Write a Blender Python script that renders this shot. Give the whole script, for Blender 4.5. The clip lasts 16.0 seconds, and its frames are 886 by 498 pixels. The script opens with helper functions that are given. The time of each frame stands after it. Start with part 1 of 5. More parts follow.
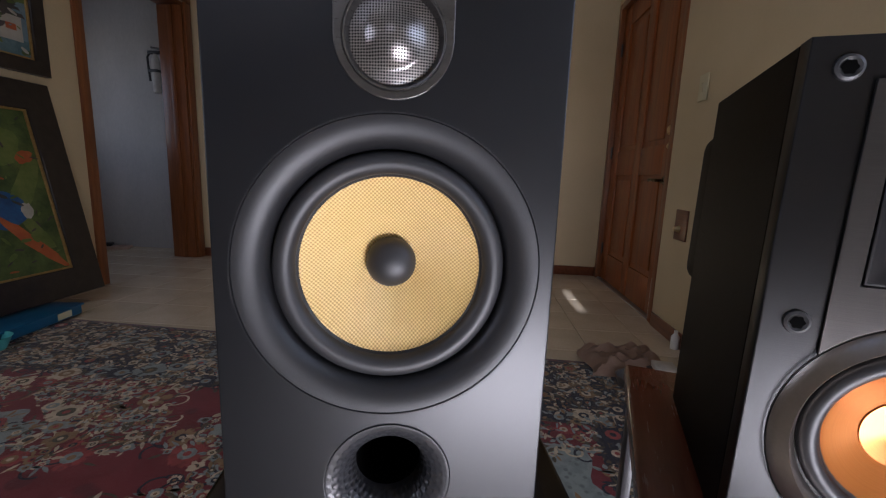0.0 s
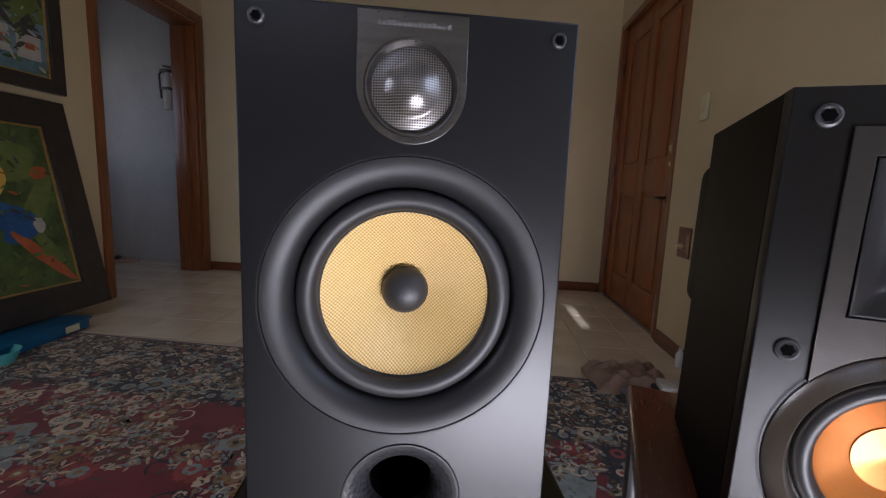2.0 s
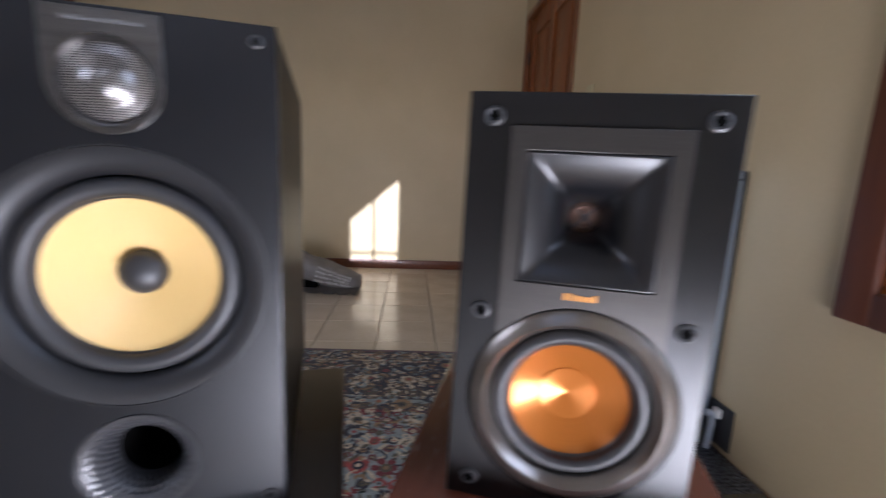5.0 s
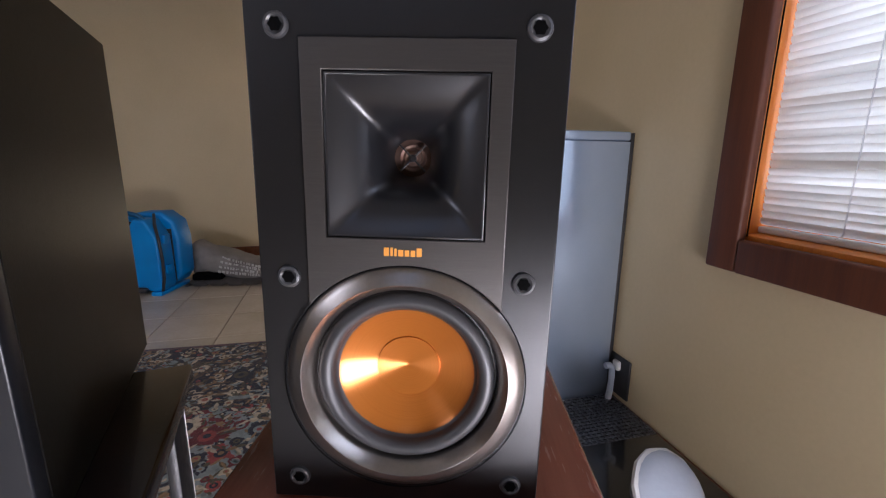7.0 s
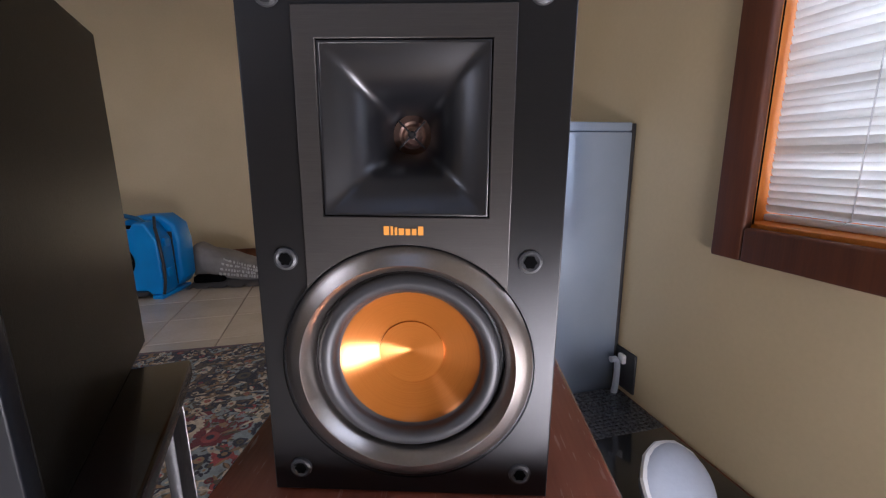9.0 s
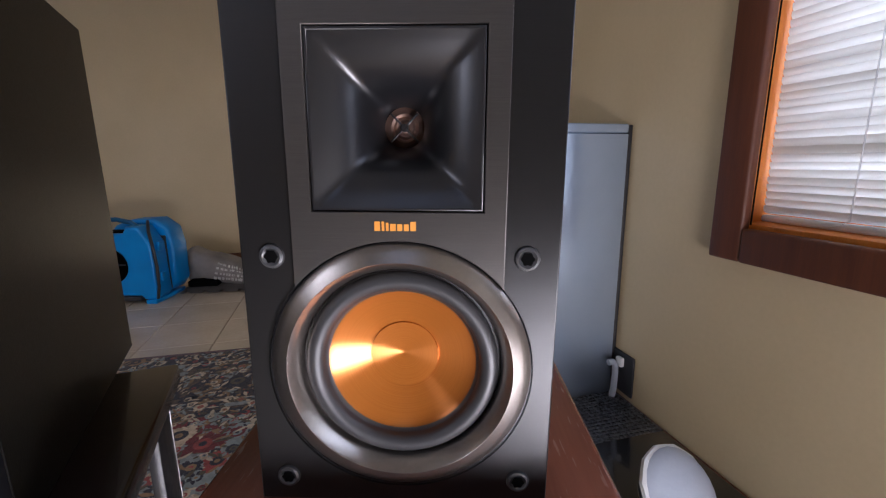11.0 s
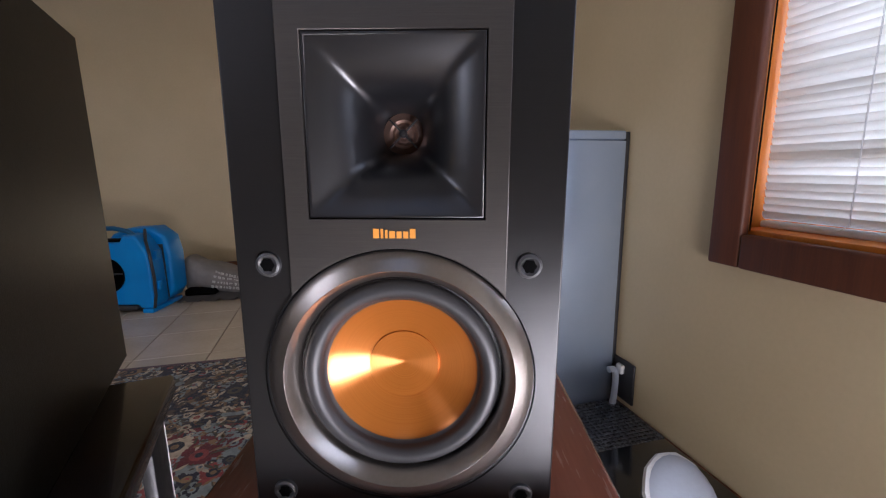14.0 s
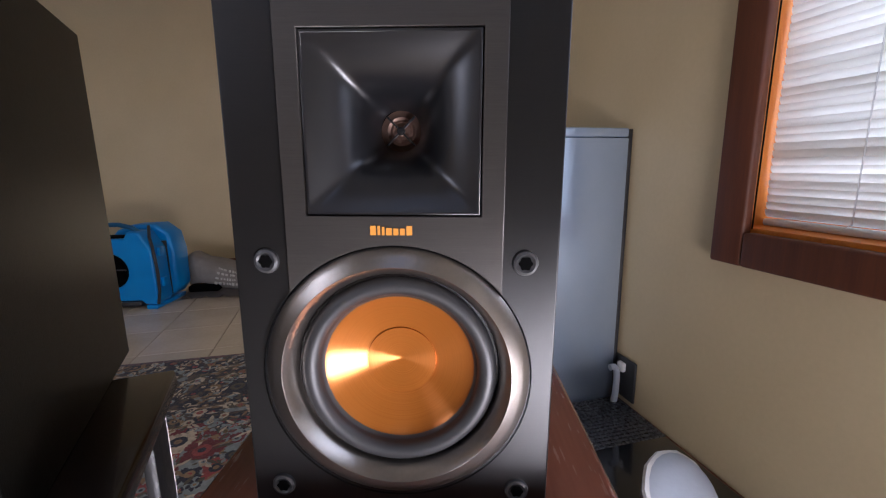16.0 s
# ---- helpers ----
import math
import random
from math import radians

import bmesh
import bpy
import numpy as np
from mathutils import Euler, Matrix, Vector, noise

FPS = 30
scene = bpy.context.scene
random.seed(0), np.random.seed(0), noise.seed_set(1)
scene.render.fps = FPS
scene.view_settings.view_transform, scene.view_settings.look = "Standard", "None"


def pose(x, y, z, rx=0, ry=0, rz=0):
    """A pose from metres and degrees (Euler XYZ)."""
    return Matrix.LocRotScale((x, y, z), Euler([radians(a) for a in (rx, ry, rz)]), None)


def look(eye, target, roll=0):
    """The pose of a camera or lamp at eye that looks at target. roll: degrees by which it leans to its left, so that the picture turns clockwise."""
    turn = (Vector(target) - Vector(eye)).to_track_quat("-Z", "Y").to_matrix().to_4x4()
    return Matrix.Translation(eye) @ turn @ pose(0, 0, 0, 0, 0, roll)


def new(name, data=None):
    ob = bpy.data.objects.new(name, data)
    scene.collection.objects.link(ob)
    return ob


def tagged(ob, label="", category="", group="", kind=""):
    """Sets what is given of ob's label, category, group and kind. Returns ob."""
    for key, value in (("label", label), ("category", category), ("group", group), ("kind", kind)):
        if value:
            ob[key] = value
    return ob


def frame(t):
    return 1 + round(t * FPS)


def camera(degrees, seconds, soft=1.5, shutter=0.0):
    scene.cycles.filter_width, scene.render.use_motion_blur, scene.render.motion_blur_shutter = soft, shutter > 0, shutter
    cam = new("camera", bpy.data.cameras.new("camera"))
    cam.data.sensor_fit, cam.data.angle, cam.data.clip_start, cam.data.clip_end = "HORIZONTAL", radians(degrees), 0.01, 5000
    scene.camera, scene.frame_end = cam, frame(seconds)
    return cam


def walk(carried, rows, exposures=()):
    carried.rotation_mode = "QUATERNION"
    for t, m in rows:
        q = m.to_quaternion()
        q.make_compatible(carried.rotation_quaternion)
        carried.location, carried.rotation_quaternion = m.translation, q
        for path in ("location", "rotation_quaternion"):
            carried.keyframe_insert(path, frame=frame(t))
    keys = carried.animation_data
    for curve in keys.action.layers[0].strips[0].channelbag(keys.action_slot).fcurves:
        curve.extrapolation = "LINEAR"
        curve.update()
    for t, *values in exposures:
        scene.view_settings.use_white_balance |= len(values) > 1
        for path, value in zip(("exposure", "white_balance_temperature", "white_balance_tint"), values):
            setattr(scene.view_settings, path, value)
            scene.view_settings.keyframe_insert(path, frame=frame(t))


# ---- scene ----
cam = camera(92.8, 16.0, soft=1.2, shutter=0.5)
PATH = [
    (0, (0.45, 0.418, 0.779), (0.307, 2.383, 0.437), 2.1),
    (0.5, (0.443, 0.416, 0.78), (0.3, 2.38, 0.433), 2.2),
    (1, (0.439, 0.414, 0.785), (0.268, 2.38, 0.457), 2.2),
    (1.5, (0.444, 0.408, 0.79), (0.261, 2.377, 0.492), 2.2),
    (2, (0.446, 0.401, 0.792), (0.284, 2.375, 0.514), 2.3),
    (2.5, (0.445, 0.406, 0.79), (0.3, 2.381, 0.515), 2.4),
    (3, (0.445, 0.409, 0.783), (0.31, 2.384, 0.5), 2.9),
    (3.5, (0.443, 0.407, 0.782), (0.319, 2.382, 0.488), 3.4),
    (4, (0.449, 0.4, 0.787), (0.33, 2.375, 0.491), 3.7),
    (4.5, (0.496, 0.383, 0.792), (0.474, 2.361, 0.501), 3.4),
    (5, (0.586, 0.368, 0.8), (0.743, 2.333, 0.46), 2.4),
    (5.2, (0.622, 0.368, 0.806), (0.916, 2.317, 0.469), 2.6),
    (7.3, (0.67, 0.411, 0.768), (1.154, 2.304, 0.342), 0.6),
    (7.5, (0.669, 0.412, 0.765), (1.14, 2.31, 0.345), 0.3),
    (8, (0.665, 0.417, 0.758), (1.113, 2.32, 0.338), 0.1),
    (8.5, (0.666, 0.417, 0.757), (1.132, 2.314, 0.328), 0.0),
    (9, (0.671, 0.415, 0.759), (1.149, 2.311, 0.337), -0.5),
    (11.5, (0.675, 0.426, 0.752), (1.171, 2.321, 0.349), -0.5),
    (12, (0.673, 0.427, 0.752), (1.165, 2.322, 0.346), -0.3),
    (12.5, (0.674, 0.427, 0.752), (1.163, 2.323, 0.345), -0.4),
    (13, (0.672, 0.426, 0.754), (1.163, 2.326, 0.369), -0.8),
    (13.5, (0.675, 0.427, 0.752), (1.177, 2.329, 0.388), -0.9),
    (14, (0.675, 0.428, 0.752), (1.179, 2.328, 0.382), -0.8),
    (14.5, (0.676, 0.428, 0.751), (1.179, 2.327, 0.375), -0.5),
    (15, (0.675, 0.428, 0.751), (1.173, 2.327, 0.371), -0.5),
    (15.5, (0.675, 0.427, 0.752), (1.163, 2.328, 0.37), -0.6),
    (16, (0.678, 0.426, 0.752), (1.168, 2.327, 0.37), -0.7),
]
walk(cam, [(t, look(eye, target, roll)) for t, eye, target, roll in PATH], exposures=[(0.0, 0.40, 5150, 19), (4.0, 0.46, 5150, 19), (4.4, 0.74, 5050, 18), (5.0, 1.02, 5000, 18), (7.3, 0.86, 5250, 21), (16.0, 0.86, 5250, 21)])

# ---------------------------------------------------------------- light
SUN_EL = 15.5
world = bpy.data.worlds.new("sky")
world.use_nodes = True
scene.world = world
wn = world.node_tree.nodes
sky = wn.new("ShaderNodeTexSky")
sky.sky_type, sky.sun_disc = "NISHITA", False
sky.sun_elevation, sky.sun_rotation = radians(SUN_EL), radians(180)
world.node_tree.links.new(sky.outputs[0], wn["Background"].inputs[0])
wn["Background"].inputs[1].default_value = 0.15

sun = new("sun", bpy.data.lights.new("sun", "SUN"))
sun.data.energy, sun.data.angle, sun.data.color = 5.0, radians(0.6), (1.0, 0.9, 0.76)
sun.matrix_world = look((0, -10, 10 * math.tan(radians(SUN_EL))), (0, 0, 0))


def window_light(name, at, target, w, h, energy, color, spread=180):
    """An area lamp that stands in for daylight at an opening."""
    la = bpy.data.lights.new(name, "AREA")
    la.shape, la.size, la.size_y, la.energy, la.color = "RECTANGLE", w, h, energy, color
    la.spread = radians(spread)
    ob = new(name, la)
    ob.matrix_world = look(at, target)
    return ob


XL, XR, YB, YR, ZC = -1.94, 1.466, 3.953, -0.25, 2.6
# added low lamp in an unseen opening, for the bright floor the fronts reflect
window_light("low_fill_lamp", (0.88, YR + 0.03, 0.19), (0.42, 0.7, 0.46), 0.76, 0.30, 10.0, (1.0, 0.88, 0.74), 128)
# added lamp in an unseen rear opening, for the room's general fill
window_light("rear_fill_lamp", (-1.45, YR + 0.03, 1.55), (0.3, 2.6, 0.9), 0.7, 0.8, 8.2, (1.0, 0.95, 0.90))
window_light("blind_leak_light", (XR + 0.024, 0.36, 1.2), (0, 0.5, 0.9), 0.64, 1.0, 4.4, (0.90, 0.95, 1.0))
window_light("side_window_light", (XR + 0.21, 0.53, 1.18), (0, 0.53, 1.1), 1.0, 1.1, 9, (1.0, 0.98, 0.95))
# added lamp out of view that brightens the corridor
window_light("corridor_fill_lamp", (-3.36, 3.2, 1.5), (-1.5, 3.4, 1.2), 0.9, 1.0, 1.1, (1.0, 0.96, 0.92))


# ---------------------------------------------------------------- materials
def material(name):
    m = bpy.data.materials.new(name)
    m.use_nodes = True
    nt = m.node_tree
    return m, nt.nodes, nt.links, nt.nodes["Principled BSDF"]


def surface(name, c1, c2, rough=0.5, metal=0.0, scale=8.0, stretch=(1, 1, 1), fine=120.0, bump=0.15, rough_var=0.12, coat=0.0, spec=0.5):
    """A painted, stained or moulded surface: two tones in slow patches, fine grain, uneven gloss and relief."""
    m, n, l, b = material(name)
    tc, mp = n.new("ShaderNodeTexCoord"), n.new("ShaderNodeMapping")
    mp.inputs["Scale"].default_value = stretch
    l.new(tc.outputs["Object"], mp.inputs[0])
    big, small = n.new("ShaderNodeTexNoise"), n.new("ShaderNodeTexNoise")
    big.inputs["Scale"].default_value, big.inputs["Detail"].default_value = scale, 5
    small.inputs["Scale"].default_value, small.inputs["Detail"].default_value = fine, 3
    for t in (big, small):
        l.new(mp.outputs[0], t.inputs["Vector"])
    mix = n.new("ShaderNodeMix")
    mix.data_type = "RGBA"
    mix.inputs[6].default_value, mix.inputs[7].default_value = (*c1, 1), (*c2, 1)
    add = n.new("ShaderNodeMath")
    add.operation = "MULTIPLY_ADD"
    add.inputs[1].default_value = 0.35
    l.new(small.outputs[0], add.inputs[0])
    l.new(big.outputs[0], add.inputs[2])
    ramp = n.new("ShaderNodeMapRange")
    ramp.inputs[1].default_value, ramp.inputs[2].default_value = 0.42, 0.92
    l.new(add.outputs[0], ramp.inputs[0])
    l.new(ramp.outputs[0], mix.inputs[0])
    l.new(mix.outputs[2], b.inputs["Base Color"])
    rr = n.new("ShaderNodeMapRange")
    rr.inputs[3].default_value, rr.inputs[4].default_value = max(0.03, rough - rough_var), min(1, rough + rough_var)
    l.new(small.outputs[0], rr.inputs[0])
    l.new(rr.outputs[0], b.inputs["Roughness"])
    b.inputs["Metallic"].default_value = metal
    b.inputs["Coat Weight"].default_value = coat
    b.inputs["Specular IOR Level"].default_value = spec
    if bump:
        bp = n.new("ShaderNodeBump")
        bp.inputs["Strength"].default_value, bp.inputs["Distance"].default_value = bump, 0.002
        l.new(small.outputs[0], bp.inputs["Height"])
        l.new(bp.outputs[0], b.inputs["Normal"])
    return m


def wood(name, dark, light, rough=0.35, axis=2, scale=5.0, coat=0.2):
    """Varnished wood with grain running along one axis."""
    st = [9.0, 9.0, 9.0]
    st[axis] = 0.7
    return surface(name, dark, light, rough, 0, scale, st, 40.0, 0.12, 0.1, coat)


def brushed(name, c1, c2, rough, metal, spec):
    """Brushed sheet: hair-fine lines along x that stretch the gloss up and down."""
    m = surface(name, c1, c2, rough, metal, 14, (5, 60, 900), 2.2, 0.05, 0.05, 0.0, spec)
    n, l = m.node_tree.nodes, m.node_tree.links
    b = n["Principled BSDF"]
    b.inputs["Anisotropic"].default_value = 0.55
    tg = n.new("ShaderNodeTangent")
    tg.direction_type, tg.axis = "RADIAL", "Z"
    l.new(tg.outputs[0], b.inputs["Tangent"])
    return m


def piece_tint(m, amount=0.12):
    """Lets alike pieces differ a little in tone."""
    n, l = m.node_tree.nodes, m.node_tree.links
    b = n["Principled BSDF"]
    link = b.inputs["Base Color"].links[0]
    info, rng, hsv = n.new("ShaderNodeObjectInfo"), n.new("ShaderNodeMapRange"), n.new("ShaderNodeHueSaturation")
    rng.inputs[3].default_value, rng.inputs[4].default_value = 1 - amount, 1 + amount
    l.new(info.outputs["Random"], rng.inputs[0])
    l.new(rng.outputs[0], hsv.inputs["Value"])
    l.new(link.from_socket, hsv.inputs["Color"])
    l.new(hsv.outputs[0], b.inputs["Base Color"])
    return m


M_WALL = surface("cream_wall_paint", (0.52, 0.42, 0.245), (0.60, 0.49, 0.30), 0.55, 0, 2.2, (1, 1, 1), 90, 0.12)
M_GREYWALL = surface("grey_wall_paint", (0.35, 0.335, 0.315), (0.48, 0.46, 0.435), 0.6, 0, 2.0, (1, 1, 0.5), 60, 0.1)
M_CEIL = surface("white_ceiling_paint", (0.70, 0.68, 0.62), (0.78, 0.76, 0.70), 0.8, 0, 3, (1, 1, 1), 80, 0.15)
M_TILE = piece_tint(surface("beige_floor_tile", (0.55, 0.46, 0.33), (0.67, 0.58, 0.44), 0.2, 0, 5, (1, 1, 1), 60, 0.03, 0.08), 0.05)
M_GROUT = surface("tile_grout", (0.16, 0.13, 0.10), (0.24, 0.20, 0.16), 0.9)
M_TRIM = wood("brown_trim_wood", (0.10, 0.028, 0.010), (0.19, 0.062, 0.022), 0.35, 1)
M_FRAMEWOOD = wood("doorway_wood", (0.13, 0.040, 0.010), (0.25, 0.085, 0.021), 0.38, 2)
M_DOOR = wood("door_wood", (0.15, 0.038, 0.005), (0.29, 0.082, 0.011), 0.40, 2, 4)
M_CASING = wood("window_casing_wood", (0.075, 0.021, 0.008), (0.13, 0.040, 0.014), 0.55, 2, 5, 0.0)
# lighter wood with the orange of sunlight put into its colour
M_LITJAMB = wood("sunlit_tinted_jamb_wood", (0.56, 0.16, 0.010), (0.72, 0.25, 0.022), 0.5, 2)
M_BRASS = surface("worn_brass", (0.62, 0.50, 0.30), (0.78, 0.66, 0.42), 0.3, 1.0, 20)
M_DARKBRASS = surface("dark_bronze", (0.10, 0.08, 0.055), (0.20, 0.16, 0.11), 0.28, 1.0, 20)
M_STEEL = surface("brushed_steel", (0.34, 0.34, 0.36), (0.48, 0.48, 0.50), 0.34, 1.0, 10, (1, 1, 8))
M_BLACKVINYL = surface("black_ash_vinyl", (0.0018, 0.0018, 0.0022), (0.0036, 0.0036, 0.0040), 0.45, 0, 30, (8, 1, 8), 260, 0.12, 0.06, 0.0, 0.04)
M_SATINVINYL = surface("black_satin_cabinet_vinyl", (0.0035, 0.0032, 0.0024), (0.006, 0.0055, 0.004), 0.38, 0, 12, (1, 6, 1), 220, 0.06, 0.06, 0.0, 0.14)
M_BRUSHEDBLACK = brushed("brushed_black_polymer", (0.0030, 0.0030, 0.0034), (0.0075, 0.0070, 0.0068), 0.34, 0.0, 0.36)
M_BAFFLE = surface("black_matte_baffle", (0.0045, 0.005, 0.0065), (0.007, 0.0075, 0.009), 0.345, 0, 14, (1, 1, 1), 900, 0.02, 0.05, 0.0, 0.40)
M_RUBBER = surface("black_rubber_surround", (0.018, 0.018, 0.019), (0.026, 0.026, 0.027), 0.46, 0, 20, (1, 1, 1), 500, 0.05, 0.05)
M_RING = surface("dark_moulded_ring", (0.011, 0.011, 0.012), (0.017, 0.017, 0.018), 0.42, 0, 20, (1, 1, 1), 600, 0.04, 0.05, 0.0, 0.4)
M_PORT = surface("black_port_plastic", (0.022, 0.022, 0.024), (0.034, 0.034, 0.036), 0.3, 0, 20, (1, 1, 1), 400, 0.03, 0.05)
# near-black that puts the shade inside holes and gaps into the colour
M_HOLESHADE = surface("hole_shade_black", (0.0010, 0.0010, 0.0010), (0.002, 0.002, 0.002), 0.9, 0, 20, spec=0.05)
M_PLATE = surface("dark_brushed_metal_plate", (0.10, 0.097, 0.094), (0.15, 0.145, 0.14), 0.3, 0.9, 18, (1, 1, 10), 300, 0.05, 0.08)
M_GREYPLATE = brushed("grey_brushed_baffle_plate", (0.040, 0.037, 0.034), (0.062, 0.057, 0.052), 0.40, 0.65, 0.5)
M_TRIMRING = surface("satin_titanium_ring", (0.24, 0.215, 0.19), (0.31, 0.28, 0.25), 0.30, 0.95, 20, (1, 1, 1), 400, 0.03, 0.04)
M_HORN = surface("black_moulded_horn", (0.006, 0.006, 0.0068), (0.009, 0.009, 0.010), 0.30, 0, 20, (1, 1, 1), 700, 0.0, 0.02, 0.0, 0.6)
M_SOCKET = surface("grey_metal_socket", (0.030, 0.030, 0.031), (0.055, 0.055, 0.056), 0.40, 0.2, 30)
M_GLOSSBLACK = surface("glossy_black_lacquer", (0.012, 0.012, 0.013), (0.022, 0.021, 0.022), 0.14, 0, 9, (1, 1, 1), 90, 0.03, 0.06, 0.3)
M_VENT = surface("grey_vent_metal", (0.10, 0.105, 0.115), (0.17, 0.175, 0.19), 0.28, 0.6, 30)
M_STAND = surface("dark_stained_stand_wood", (0.0060, 0.0030, 0.0026), (0.0100, 0.0045, 0.0036), 0.20, 0, 5, (6, 0.8, 6), 60, 0.02, 0.05, 0.3)
M_REDSTAND = wood("red_brown_stand_wood", (0.135, 0.036, 0.020), (0.22, 0.066, 0.036), 0.24, 1, 6, 0.4)
M_PCGREY = surface("silver_grey_case_metal", (0.36, 0.44, 0.56), (0.43, 0.51, 0.63), 0.17, 0.55, 6, (1, 1, 1), 300, 0.02, 0.05)
M_DARKPLASTIC = surface("charcoal_plastic", (0.020, 0.020, 0.022), (0.035, 0.035, 0.037), 0.4, 0, 20)
M_BLUE = surface("blue_moulded_plastic", (0.008, 0.20, 0.58), (0.014, 0.27, 0.70), 0.42, 0, 8, (1, 1, 1), 200, 0.1)
M_BLUEDARK = surface("dark_blue_plastic", (0.008, 0.075, 0.17), (0.014, 0.11, 0.23), 0.35, 0, 8)
M_BAG = surface("grey_bag_fabric", (0.17, 0.155, 0.14), (0.25, 0.23, 0.21), 0.75, 0, 14, (1, 1, 1), 250, 0.4)
M_PALEPRINT = surface("pale_fabric_print", (0.44, 0.42, 0.39), (0.58, 0.56, 0.52), 0.7, 0, 30)
M_WHITE = surface("white_plastic", (0.66, 0.66, 0.66), (0.74, 0.74, 0.73), 0.4, 0, 12)
M_PALEGREY = surface("pale_grey_plastic", (0.36, 0.40, 0.47), (0.42, 0.46, 0.53), 0.4, 0, 12)
M_BLACKFRAME = surface("black_picture_frame", (0.012, 0.009, 0.008), (0.030, 0.022, 0.018), 0.35, 0, 20, (1, 1, 1), 90, 0.4)
M_GOLD = surface("gilt_frame_lip", (0.30, 0.19, 0.06), (0.46, 0.30, 0.10), 0.4, 0.6, 30)
M_RED = surface("red_card", (0.40, 0.03, 0.03), (0.50, 0.06, 0.05), 0.5)
M_LABEL = surface("cream_label_paper", (0.55, 0.50, 0.30), (0.66, 0.60, 0.40), 0.6)
M_TEAL = surface("teal_plastic", (0.10, 0.42, 0.42), (0.14, 0.50, 0.50), 0.4)
M_AMBER = surface("amber_badge_print", (0.52, 0.21, 0.014), (0.60, 0.26, 0.025), 0.5)
M_SILVERPRINT = surface("silver_badge_print", (0.09, 0.09, 0.09), (0.13, 0.13, 0.13), 0.5, 0.0)
M_KRAFT = surface("brown_kraft_paper", (0.34, 0.22, 0.16), (0.46, 0.33, 0.25), 0.45, 0, 20)
M_GROUND = surface("outside_ground", (0.16, 0.15, 0.10), (0.26, 0.24, 0.18), 0.9, 0, 0.5)
M_SUNBLOCK = surface("white_sun_blocker", (0.70, 0.70, 0.68), (0.78, 0.78, 0.76), 0.9, 0, 10)


def blind_material():
    m, n, l, b = material("white_blind_slat")
    b.inputs["Base Color"].default_value = (0.78, 0.77, 0.72, 1)
    b.inputs["Roughness"].default_value = 0.35
    tr, mix = n.new("ShaderNodeBsdfTranslucent"), n.new("ShaderNodeMixShader")
    tr.inputs[0].default_value = (0.88, 0.87, 0.85, 1)
    mix.inputs[0].default_value = 0.10
    l.new(b.outputs[0], mix.inputs[1])
    l.new(tr.outputs[0], mix.inputs[2])
    l.new(mix.outputs[0], n["Material Output"].inputs[0])
    nz, bp = n.new("ShaderNodeTexNoise"), n.new("ShaderNodeBump")
    nz.inputs["Scale"].default_value = 40
    bp.inputs["Strength"].default_value, bp.inputs["Distance"].default_value = 0.1, 0.001
    l.new(nz.outputs[0], bp.inputs["Height"])
    l.new(bp.outputs[0], b.inputs["Normal"])
    return m


def woven_cone_material():
    """Yellow aramid weave: over-and-under threads about two millimetres apart."""
    m, n, l, b = material("yellow_woven_aramid")
    tc, sep = n.new("ShaderNodeTexCoord"), n.new("ShaderNodeSeparateXYZ")
    l.new(tc.outputs["Object"], sep.inputs[0])
    waves = []
    for axis in ("X", "Z"):
        k, s = n.new("ShaderNodeMath"), n.new("ShaderNodeMath")
        k.operation, s.operation = "MULTIPLY", "SINE"
        k.inputs[1].default_value = 2700
        l.new(sep.outputs[axis], k.inputs[0])
        l.new(k.outputs[0], s.inputs[0])
        waves.append(s)
    prod = n.new("ShaderNodeMath")
    prod.operation = "MULTIPLY"
    l.new(waves[0].outputs[0], prod.inputs[0])
    l.new(waves[1].outputs[0], prod.inputs[1])
    rng = n.new("ShaderNodeMapRange")
    rng.inputs[1].default_value = -1
    l.new(prod.outputs[0], rng.inputs[0])
    mix = n.new("ShaderNodeMix")
    mix.data_type = "RGBA"
    mix.inputs[6].default_value, mix.inputs[7].default_value = (0.42, 0.26, 0.07, 1), (0.90, 0.66, 0.27, 1)
    l.new(rng.outputs[0], mix.inputs[0])
    l.new(mix.outputs[2], b.inputs["Base Color"])
    b.inputs["Roughness"].default_value = 0.28
    bp = n.new("ShaderNodeBump")
    bp.inputs["Strength"].default_value, bp.inputs["Distance"].default_value = 0.8, 0.0007
    l.new(rng.outputs[0], bp.inputs["Height"])
    l.new(bp.outputs[0], b.inputs["Normal"])
    return m


